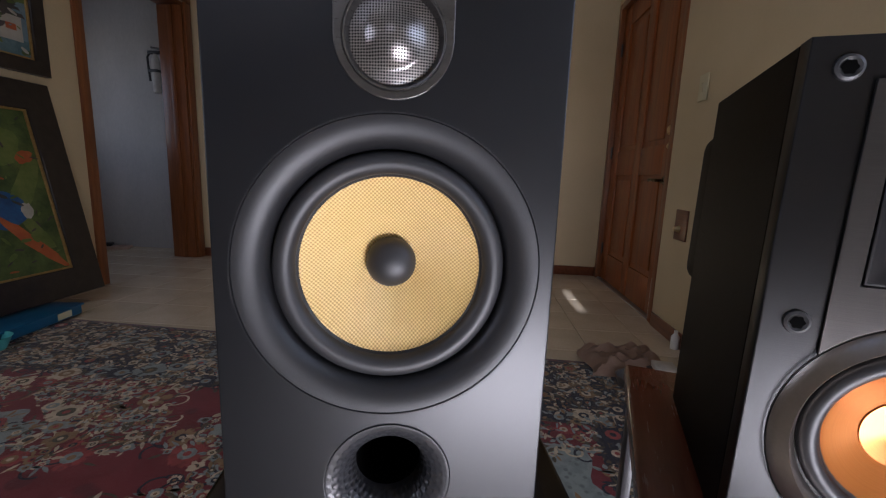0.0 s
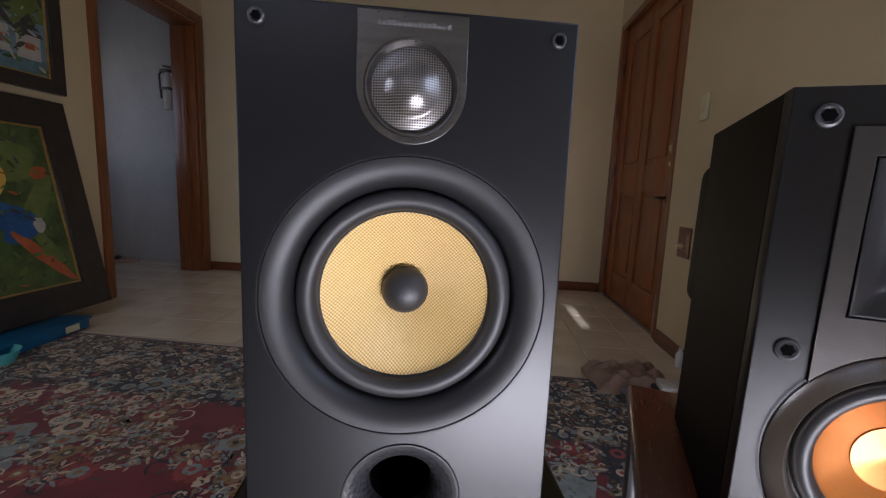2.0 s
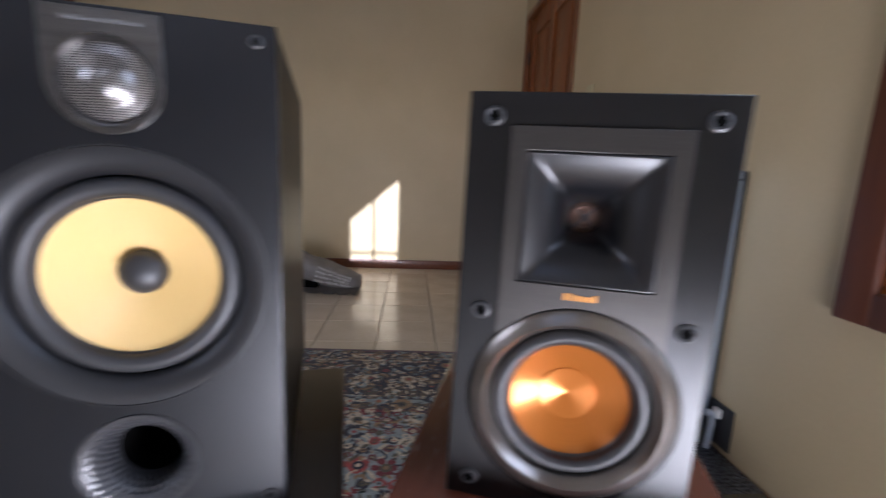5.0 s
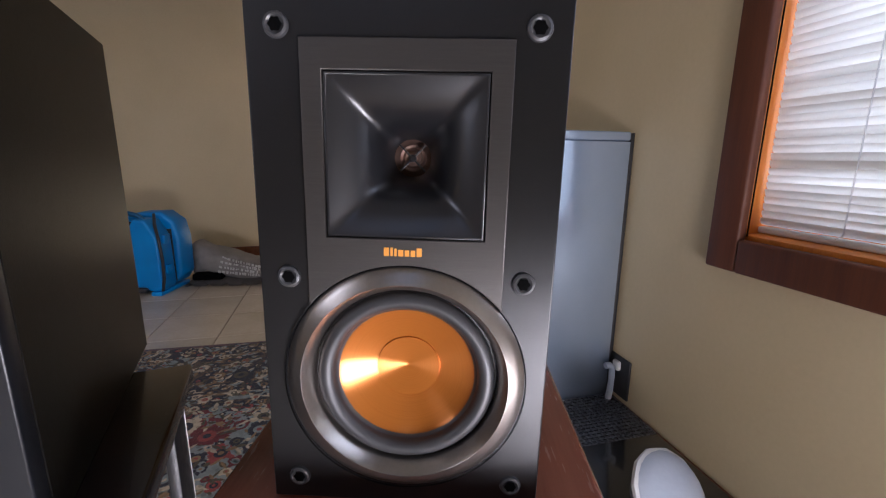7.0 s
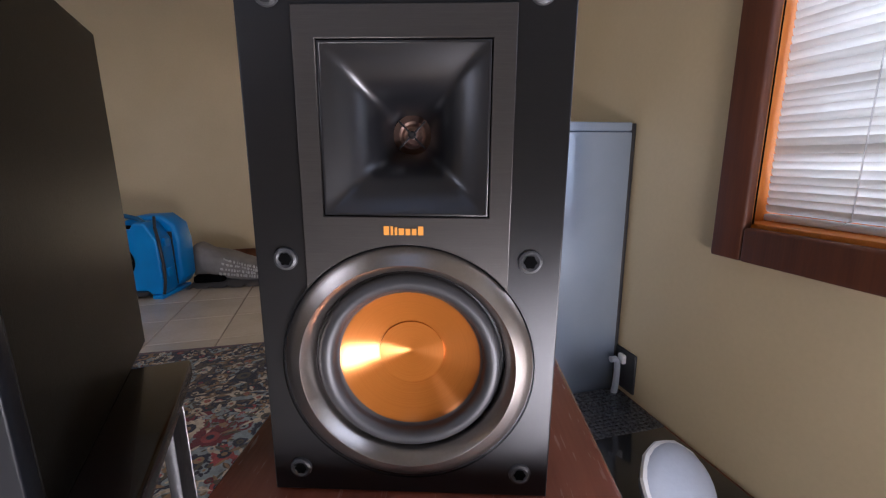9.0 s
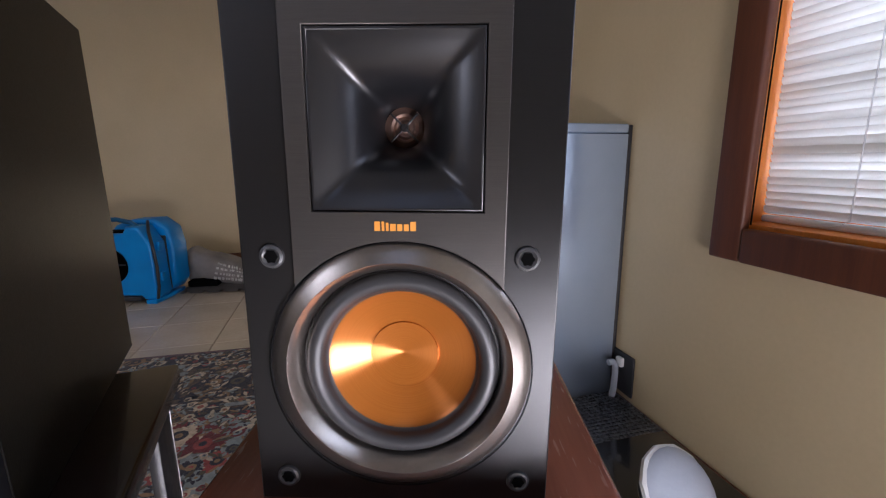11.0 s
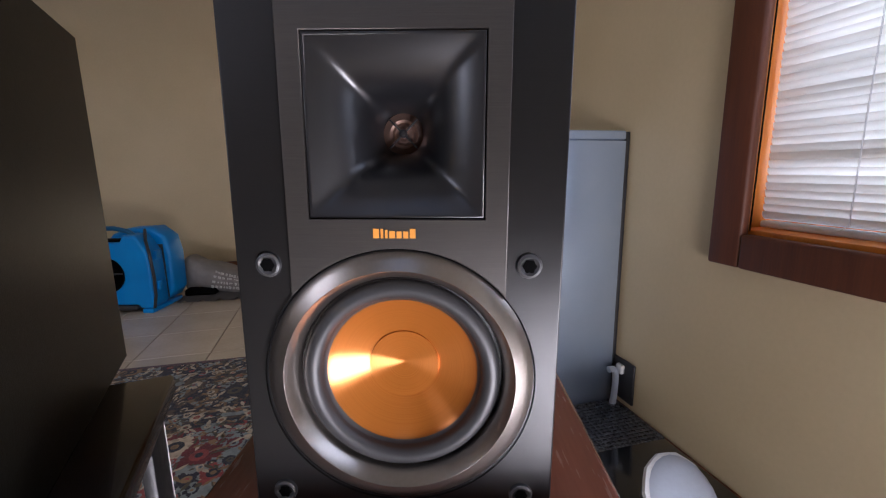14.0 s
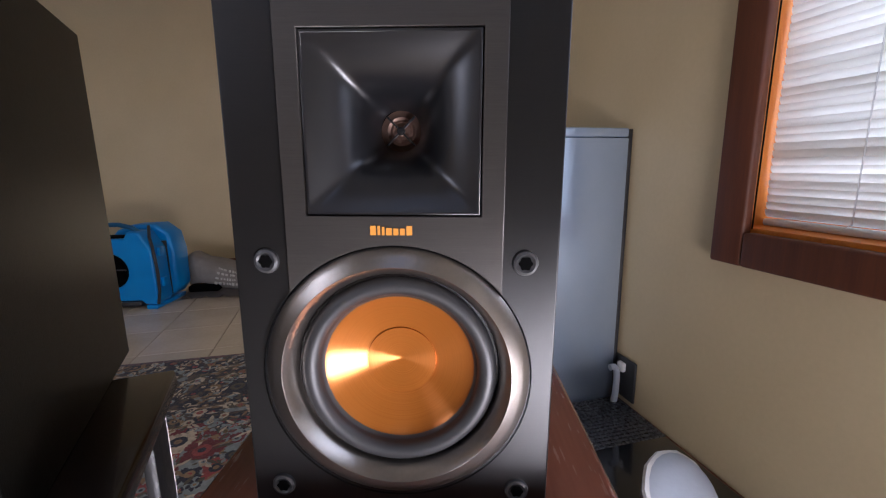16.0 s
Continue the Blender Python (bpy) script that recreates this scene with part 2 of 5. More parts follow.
def spun_copper_material(name, c1, c2, rough):
    """Spun copper-coloured metal: fine circular turning marks."""
    m, n, l, b = material(name)
    tc, sep = n.new("ShaderNodeTexCoord"), n.new("ShaderNodeSeparateXYZ")
    l.new(tc.outputs["Object"], sep.inputs[0])
    com = n.new("ShaderNodeCombineXYZ")
    l.new(sep.outputs["X"], com.inputs[0])
    l.new(sep.outputs["Z"], com.inputs[1])
    ln = n.new("ShaderNodeVectorMath")
    ln.operation = "LENGTH"
    l.new(com.outputs[0], ln.inputs[0])
    nz = n.new("ShaderNodeTexNoise")
    nz.noise_dimensions = "1D"
    nz.inputs["Scale"].default_value, nz.inputs["Detail"].default_value = 1500, 4
    l.new(ln.outputs["Value"], nz.inputs["W"])
    mix = n.new("ShaderNodeMix")
    mix.data_type = "RGBA"
    mix.inputs[6].default_value, mix.inputs[7].default_value = (*c1, 1), (*c2, 1)
    l.new(nz.outputs[0], mix.inputs[0])
    l.new(mix.outputs[2], b.inputs["Base Color"])
    b.inputs["Metallic"].default_value, b.inputs["Roughness"].default_value = 0.55, rough
    b.inputs["Anisotropic"].default_value = 0.9
    b.inputs["Anisotropic Rotation"].default_value = 0.25
    tg = n.new("ShaderNodeTangent")
    tg.direction_type, tg.axis = "RADIAL", "Y"
    l.new(tg.outputs[0], b.inputs["Tangent"])
    return m


def perforated_material(name, c, hole, pitch, metal=0.9, rough=0.28):
    """Pressed metal mesh with rows of small round holes."""
    m, n, l, b = material(name)
    tc, sep = n.new("ShaderNodeTexCoord"), n.new("ShaderNodeSeparateXYZ")
    l.new(tc.outputs["Object"], sep.inputs[0])

    def op(kind, a, c2=None):
        o = n.new("ShaderNodeMath")
        o.operation = kind
        for i, v in enumerate((a, c2)):
            if v is None:
                continue
            if isinstance(v, (int, float)):
                o.inputs[i].default_value = v
            else:
                l.new(v, o.inputs[i])
        return o.outputs[0]

    x, z = sep.outputs["X"], sep.outputs["Z"]
    dot = op("MULTIPLY", op("SINE", op("MULTIPLY", x, math.pi / pitch)), op("SINE", op("MULTIPLY", z, math.pi / pitch)))
    mask = op("GREATER_THAN", op("ABSOLUTE", dot), 0.5)
    mix = n.new("ShaderNodeMix")
    mix.data_type = "RGBA"
    mix.inputs[6].default_value, mix.inputs[7].default_value = (*c, 1), (*hole, 1)
    l.new(mask, mix.inputs[0])
    l.new(mix.outputs[2], b.inputs["Base Color"])
    rr = n.new("ShaderNodeMapRange")
    rr.inputs[3].default_value, rr.inputs[4].default_value = rough, 0.9
    l.new(mask, rr.inputs[0])
    l.new(rr.outputs[0], b.inputs["Roughness"])
    b.inputs["Metallic"].default_value = metal
    bp = n.new("ShaderNodeBump")
    bp.invert = True
    bp.inputs["Strength"].default_value, bp.inputs["Distance"].default_value = 0.6, 0.0005
    l.new(mask, bp.inputs["Height"])
    l.new(bp.outputs[0], b.inputs["Normal"])
    return m


def glass_material():
    m, n, l, b = material("window_glass")
    b.inputs["Transmission Weight"].default_value, b.inputs["Roughness"].default_value = 1.0, 0.02
    return m


M_BLIND = blind_material()
M_WEAVE = woven_cone_material()
M_COPPER = spun_copper_material("spun_copper_cone", (0.36, 0.115, 0.012), (0.50, 0.17, 0.024), 0.23)
M_DOMEMESH = perforated_material("tweeter_mesh", (0.34, 0.325, 0.31), (0.010, 0.010, 0.010), 0.00145, 0.85, 0.32)
M_DIAPHRAGM = surface("brown_titanium_diaphragm", (0.20, 0.13, 0.10), (0.28, 0.18, 0.14), 0.35, 0.7, 20)
M_GLASS = glass_material()


# ---------------------------------------------------------------- building helpers
def thing(name, at, yaw=0.0, label="", category="", group=""):
    ob = new(name)
    ob.matrix_world = pose(*at, 0, 0, yaw)
    return tagged(ob, label, category, group)


def to_mesh(bm, name, mat, smooth=True):
    me = bpy.data.meshes.new(name)
    bm.normal_update()
    bm.to_mesh(me)
    bm.free()
    for m in (mat if isinstance(mat, (list, tuple)) else [mat]):
        me.materials.append(m)
    if smooth:
        me.polygons.foreach_set("use_smooth", [True] * len(me.polygons))
        me.set_sharp_from_angle(angle=radians(35))
    return me


def part(name, bm, mat, parent=None, label="", at=(0, 0, 0), turn=(0, 0, 0), smooth=True):
    me = bm if isinstance(bm, bpy.types.Mesh) else to_mesh(bm, name, mat, smooth)
    ob = new(name, me)
    ob.parent = parent
    ob.matrix_local = pose(*at, *turn)
    return tagged(ob, label)


def structure(name, bm, mat, label="", category="", smooth=True):
    ob = part(name, bm, mat, None, label, smooth=smooth)
    return tagged(ob, "", category, "", "structure")


def box(x0, y0, z0, x1, y1, z1, bevel=0.0, segs=2, bm=None):
    b = bm or bmesh.new()
    vs = [b.verts.new(p) for p in ((x0, y0, z0), (x1, y0, z0), (x1, y1, z0), (x0, y1, z0), (x0, y0, z1), (x1, y0, z1), (x1, y1, z1), (x0, y1, z1))]
    fs = [b.faces.new([vs[i] for i in f]) for f in ((0, 3, 2, 1), (4, 5, 6, 7), (0, 1, 5, 4), (1, 2, 6, 5), (2, 3, 7, 6), (3, 0, 4, 7))]
    if bevel:
        es = list({e for f in fs for e in f.edges})
        bmesh.ops.bevel(b, geom=es, offset=bevel, segments=segs, affect="EDGES", profile=0.5)
    return b


def lathe(profile, segs=72, bump=None):
    """Turns (radius, depth) about the driver's axis, which runs along y. bump(i, angle) moves a ring's point along y."""
    b = bmesh.new()
    rings = []
    for i, (r, d) in enumerate(profile):
        if r < 1e-6:
            rings.append([b.verts.new((0, d, 0))])
            continue
        ring = []
        for k in range(segs):
            a = 2 * math.pi * k / segs
            dr = bump(i, a) if bump else 0.0
            ring.append(b.verts.new(((r + dr) * math.cos(a), d, (r + dr) * math.sin(a))))
        rings.append(ring)
    for p, q in zip(rings, rings[1:]):
        for k in range(segs):
            k2 = (k + 1) % segs
            if len(p) == 1 and len(q) == 1:
                continue
            if len(p) == 1:
                b.faces.new((p[0], q[k], q[k2]))
            elif len(q) == 1:
                b.faces.new((p[k], q[0], p[k2]))
            else:
                b.faces.new((p[k], q[k], q[k2], p[k2]))
    bmesh.ops.recalc_face_normals(b, faces=b.faces)
    return b


def arc(cx, cy, r, a0, a1, n):
    return [(cx + r * math.cos(radians(a0 + (a1 - a0) * i / n)), cy + r * math.sin(radians(a0 + (a1 - a0) * i / n))) for i in range(n + 1)]


def circle(cx, cy, r, n=72):
    return arc(cx, cy, r, 0, 360, n)[:-1]


def sheet(name, loops, thick, mat, bevel=0.0):
    """A flat panel in x and z with holes, its front at y = 0 and its back at y = thick."""
    cu = bpy.data.curves.new(name, "CURVE")
    cu.dimensions, cu.fill_mode = "2D", "BOTH"
    cu.extrude, cu.bevel_depth, cu.bevel_resolution = max(thick / 2 - bevel, 1e-5), bevel, 2
    cu.offset = -bevel
    for lp in loops:
        sp = cu.splines.new("POLY")
        sp.points.add(len(lp) - 1)
        for p, (x, z) in zip(sp.points, lp):
            p.co = (x, z, 0, 1)
        sp.use_cyclic_u = True
    tmp = bpy.data.objects.new(name, cu)
    scene.collection.objects.link(tmp)
    me = bpy.data.meshes.new_from_object(tmp.evaluated_get(bpy.context.evaluated_depsgraph_get()))
    bpy.data.objects.remove(tmp)
    bpy.data.curves.remove(cu)
    me.transform(Matrix.Translation((0, thick / 2, 0)) @ Matrix.Rotation(radians(90), 4, "X"))
    b = bmesh.new()
    b.from_mesh(me)
    bmesh.ops.remove_doubles(b, verts=b.verts, dist=1e-6)
    bmesh.ops.recalc_face_normals(b, faces=b.faces)
    bpy.data.meshes.remove(me)
    return to_mesh(b, name, mat, False)


def rect(x0, z0, x1, z1):
    return [(x0, z0), (x1, z0), (x1, z1), (x0, z1)]


def tube(points, radius, segs=8):
    """A round cable or rod through points."""
    b = bmesh.new()
    pts = [Vector(p) for p in points]
    prev = None
    for i, p in enumerate(pts):
        d = (pts[min(i + 1, len(pts) - 1)] - pts[max(i - 1, 0)]).normalized()
        u = d.cross(Vector((0.31, 0.2, 0.93))).normalized()
        v = d.cross(u)
        ring = [b.verts.new(p + radius * (math.cos(2 * math.pi * k / segs) * u + math.sin(2 * math.pi * k / segs) * v)) for k in range(segs)]
        if prev:
            for k in range(segs):
                b.faces.new((prev[k], prev[(k + 1) % segs], ring[(k + 1) % segs], ring[k]))
        else:
            b.faces.new(ring[::-1])
        prev = ring
    b.faces.new(prev)
    bmesh.ops.recalc_face_normals(b, faces=b.faces)
    return b


# ---------------------------------------------------------------- the room
def wall_x(name, x0, x1, y0, y1, openings, mat, label):
    """A wall in the yz plane between x0 and x1; openings are (y0, z0, y1, z1)."""
    b = bmesh.new()
    cuts = sorted({y0, y1, *[o[0] for o in openings], *[o[2] for o in openings]})
    for a, c in zip(cuts, cuts[1:]):
        z = 0.0
        for o in sorted((o for o in openings if o[0] <= a and o[2] >= c), key=lambda o: o[1]):
            if o[1] > z:
                box(x0, a, z, x1, c, o[1], bm=b)
            z = o[3]
        box(x0, a, z, x1, c, ZC, bm=b)
    return structure(name, b, mat, label, "wall", smooth=False)


DOOR_Y0, DOOR_Y1, DOOR_H = 2.80, 3.91, 2.06
WIN = (0.0, 0.616, 1.10, 1.75)
DW_Y0, DW_Y1, DW_H = 2.935, 3.87, 2.06
wall_x("wall_east", XR, XR + 0.2, YR, YB + 0.2, [WIN, (DOOR_Y0, 0.0, DOOR_Y1, DOOR_H)], M_WALL, "cream painted wall with the entrance door and window")
wall_x("wall_west", XL - 0.2, XL, YR, YB, [(DW_Y0, 0.0, DW_Y1, DW_H)], M_WALL, "cream painted wall with an open doorway")
structure("wall_north", box(XL, YB, 0, XR, YB + 0.2, ZC), M_WALL, "plain cream painted wall with a sun patch", "wall", False)
# unseen rear wall; its openings, bars and sheets are added to shape the light
rear = sheet("wall_south", [rect(XL - 0.2, 0, XR + 0.2, ZC), [(0.085, 1.226), (0.478, 1.226), (0.478, 1.926), (0.085, 1.586)],
                            rect(0.48, 0.03, 1.40, 0.36), rect(1.095, 0.885, 1.150, 1.03), rect(-1.85, 1.1, -1.05, 2.0)], 0.06, M_WALL)
rear_ob = structure("wall_south", rear, M_WALL, "unseen rear wall with added openings that shape the light", "wall")
rear_ob.matrix_world = pose(0, YR - 0.06, 0)
# unseen bars added in the slot to divide the sun patch
mull = thing("sun_patch_bars", (0, YR, 0), 0, "unseen bars added to split the sun patch", "window")
tagged(mull, kind="structure")
part("bar", box(0.268, -0.05, 1.196, 0.290, -0.02, 1.946, 0.003), M_CASING, mull)
part("bar", box(0.08, -0.05, 1.296, 0.48, -0.02, 1.311, 0.003), M_CASING, mull)
# unseen sheets added to block the sun behind the two lamp openings
structure("low_sun_blocker", box(0.40, YR - 0.10, 0.0, 1.50, YR - 0.07, 0.45), M_SUNBLOCK, "unseen white sheet that keeps sun out of the low opening", "window")
structure("rear_sun_blocker", box(-1.93, YR - 0.10, 1.0, -0.95, YR - 0.07, 2.1), M_SUNBLOCK, "unseen white sheet that keeps sun out of the rear opening", "window")
structure("ceiling", box(-3.6, YR - 0.1, ZC, XR + 0.2, 4.4, ZC + 0.1), M_CEIL, "plain white painted ceiling", "ceiling", False)
structure("ground", box(-60, -60, -0.4, 60, 60, -0.3), M_GROUND, "bare dry ground outside the house", "ground", False)

# corridor behind the open doorway
structure("wall_corridor_north", box(-3.6, 4.19, 0, XL, 4.35, ZC), M_GREYWALL, "grey painted corridor wall", "wall", False)
# the opening in this unseen wall is added for the corridor's fill lamp
wall_x("wall_corridor_west", -3.6, -3.4, 1.4, 4.19, [(2.7, 1.0, 3.7, 2.0)], M_GREYWALL, "unseen grey corridor wall with an opening added for light")
structure("wall_corridor_south", box(-3.4, 1.3, 0, XL - 0.2, 1.4, ZC), M_GREYWALL, "grey painted corridor end wall", "wall", False)
structure("wall_corridor_east", box(XL - 0.2, YB, 0, XL, 4.19, ZC), M_GREYWALL, "short return of the grey corridor wall", "wall", False)

# floor tiles, laid on a grout bed
slab = box(XL - 0.2, YR - 0.1, -0.06, XR + 0.2, 4.4, -0.006)
box(-3.6, 1.4, -0.06, XL - 0.2005, 4.4, -0.006, bm=slab)
floor = structure("floor", slab, M_GROUT, "beige ceramic tile floor with dark joints", "floor", False)
TILE = 0.29


def tile_mesh():
    h = TILE / 2 - 0.002
    return to_mesh(box(-h, -h, -0.007, h, h, 0, 0.0015, 1), "tile", M_TILE)


# doorway casing (west)
dw = thing("door_2", (XL, 0, 0), 0, "stained wood casing of an open doorway", "doorway")
tagged(dw, kind="structure")
CT = 0.016
part("casing", box(-0.004, DW_Y0 - 0.055, 0, CT, DW_Y0 + 0.008, DW_H + 0.0, 0.004), M_FRAMEWOOD, dw)
part("casing", box(-0.004, DW_Y1 - 0.008, 0, CT, DW_Y1 + 0.068, DW_H + 0.0, 0.004), M_FRAMEWOOD, dw)
part("casing", box(-0.004, DW_Y0 - 0.055, DW_H + 0.002, CT + 0.002, DW_Y1 + 0.068, DW_H + 0.07, 0.004), M_FRAMEWOOD, dw)
part("jamb", box(-0.21, DW_Y0 + 0.001, 0, -0.006, DW_Y0 + 0.022, DW_H - 0.024, 0.003), M_FRAMEWOOD, dw)
part("jamb", box(-0.21, DW_Y1 - 0.022, 0, -0.006, DW_Y1 - 0.001, DW_H - 0.024, 0.003), M_FRAMEWOOD, dw)
part("jamb", box(-0.21, DW_Y0 + 0.001, DW_H - 0.022, -0.006, DW_Y1 - 0.001, DW_H - 0.001, 0.003), M_FRAMEWOOD, dw)
part("stop", box(-0.12, DW_Y1 - 0.036, 0, -0.08, DW_Y1 - 0.023, DW_H - 0.03, 0.002), M_FRAMEWOOD, dw)

# baseboards
BBH = 0.075
structure("baseboard_north", box(XL + 0.002, YB - 0.014, 0, XR - 0.002, YB - 0.001, BBH, 0.004), M_TRIM, "brown wooden baseboard", "baseboard")
structure("baseboard_east", box(XR - 0.014, YR, 0, XR - 0.001, DOOR_Y0 - 0.04, BBH, 0.004), M_TRIM, "brown wooden baseboard", "baseboard")
structure("baseboard_west", box(XL + 0.001, YR, 0, XL + 0.014, DW_Y0 - 0.057, BBH, 0.004), M_TRIM, "brown wooden baseboard", "baseboard")


def panel_door():
    """Entrance door in the east wall: stiles, rails and raised panels."""
    d = thing("door_1", (XR + 0.03, 0, 0), 0, "closed reddish-brown panelled wooden entrance door", "door")
    tagged(d, kind="structure")
    y0, y1, h = DOOR_Y0 + 0.03, DOOR_Y1 - 0.025, DOOR_H - 0.03
    part("door_frame", box(-0.034, DOOR_Y0 - 0.02, 0, 0.10, y0 - 0.003, DOOR_H + 0.02, 0.004), M_FRAMEWOOD, d)
    part("door_frame", box(-0.034, y1 + 0.003, 0, 0.10, YB - 0.016, DOOR_H + 0.02, 0.004), M_FRAMEWOOD, d)
    part("door_frame", box(-0.034, y0 - 0.002, h + 0.003, 0.10, y1 + 0.002, DOOR_H + 0.02, 0.004), M_FRAMEWOOD, d)
    w = y1 - y0
    s = 0.13
    mid = (y0 + y1) / 2
    rails = [(0.012, 0.22), (0.83, 1.0), (h - 0.14, h)]
    for a, c in ((y0, y0 + s), (mid - 0.055, mid + 0.055), (y1 - s, y1)):
        part("stile", box(0, a + 0.001, 0.012, 0.042, c - 0.001, h, 0.004), M_DOOR, d)
    for a, c in rails:
        for p, q in ((y0 + s, mid - 0.055), (mid + 0.055, y1 - s)):
            part("rail", box(0.0015, p, a, 0.040, q, c, 0.003), M_DOOR, d)
    for (z0, z1) in ((0.22, 0.83), (1.0, h - 0.14)):
        for p, q in ((y0 + s, mid - 0.055), (mid + 0.055, y1 - s)):
            b = box(0.014, p - 0.004, z0 - 0.004, 0.034, q + 0.004, z1 + 0.004)
            box(0.006, p + 0.035, z0 + 0.035, 0.020, q - 0.035, z1 - 0.035, 0.006, 2, b)
            part("panel", b, M_DOOR, d)
    hy = y0 + 0.065
    part("deadbolt", lathe([(0.0, -0.014), (0.018, -0.014), (0.027, -0.006), (0.028, 0.0)], 28), M_BRASS, d, "round brass deadbolt", (-0.001, hy, 1.071), (0, 0, -90))
    part("deadbolt", lathe([(0.0, -0.010), (0.010, -0.010), (0.016, -0.004), (0.017, 0.0)], 20), M_BRASS, d, "small brass lock cylinder", (0, hy, 0.985), (0, 0, -90))
    hd = part("door_handle", lathe([(0.0, -0.010), (0.022, -0.010), (0.028, -0.002), (0.028, 0.0)], 28), M_DARKBRASS, d, "dark bronze lever handle", (0, hy, 0.797), (0, 0, -90))
    part("lever", tube([(0, -0.006, 0), (0, -0.05, 0), (-0.02, -0.056, 0), (-0.06, -0.057, 0.004), (-0.085, -0.055, 0.0)], 0.0085, 10), M_DARKBRASS, hd)
    part("threshold", box(-0.028, y0, 0.0, 0.04, y1, 0.011, 0.003), M_STEEL, d, "worn metal threshold strip")
    for z in (0.25, 1.0, 1.75):
        part("hinge", lathe([(0, -0.045), (0.007, -0.045), (0.007, 0.045), (0, 0.045)], 14), M_SOCKET, d, "", (-0.006, y1 + 0.001, z), (90, 0, 0))
    part("door_stop_strip", box(-0.030, y0 - 0.002, 0.013, -0.012, y0 + 0.010, 0.25, 0.003), M_WHITE, d, "pale draught strip")
    return d


panel_door()


def window_east():
    y0, z0, y1, z1 = WIN
    w = thing("window_1", (XR, 0, 0), 0, "dark reddish-brown wooden window with a white blind", "window")
    tagged(w, kind="structure")
    c = 0.086
    for bx in ((-0.022, y1 - 0.036, z0 - 0.064, 0.0, y1 + 0.034, z1 + c), (-0.022, y0 - 0.034, z0 - 0.064, 0.0, y0 + 0.036, z1 + c),
               (-0.0235, y0 + 0.0365, z0 - 0.064, 0.0, y1 - 0.0365, z0 + 0.004), (-0.0235, y0 + 0.0365, z1 - 0.004, 0.0, y1 - 0.0365, z1 + c)):
        part("casing", box(*bx, 0.006, 3), M_CASING, w)
    # jambs, sill, head and sash carry the sunlit orange in their colour
    part("jamb", box(0.001, y1 - 0.012, z0, 0.19, y1 - 0.0005, z1, 0.001), M_LITJAMB, w, "wood jamb with sunlit orange put into its colour")
    part("jamb", box(0.001, y0 + 0.0005, z0, 0.19, y0 + 0.012, z1, 0.001), M_LITJAMB, w)
    part("sill", box(0.001, y0 + 0.013, z0 + 0.0005, 0.19, y1 - 0.013, z0 + 0.012, 0.001), M_LITJAMB, w)
    part("head", box(0.001, y0 + 0.013, z1 - 0.012, 0.19, y1 - 0.013, z1 - 0.0005, 0.001), M_LITJAMB, w)
    # thin black strip painted in for the shade between casing and jamb
    part("groove_shade", box(-0.003, y1 - 0.0378, z0 + 0.01, 0.0, y1 - 0.0363, z1), M_HOLESHADE, w)
    f = 0.035
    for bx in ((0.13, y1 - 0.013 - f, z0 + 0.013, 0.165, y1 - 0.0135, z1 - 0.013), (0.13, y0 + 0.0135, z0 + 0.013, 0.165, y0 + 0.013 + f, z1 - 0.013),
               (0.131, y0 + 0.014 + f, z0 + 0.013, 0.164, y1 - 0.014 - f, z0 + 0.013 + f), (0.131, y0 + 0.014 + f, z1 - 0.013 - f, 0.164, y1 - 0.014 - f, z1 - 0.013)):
        part("sash", box(*bx, 0.003), M_LITJAMB, w)
    pane = part("pane", box(0.145, y0 + 0.014 + f, z0 + 0.014 + f, 0.149, y1 - 0.014 - f, z1 - 0.014 - f), M_GLASS, w, smooth=False)
    pane.visible_shadow = False


window_east()


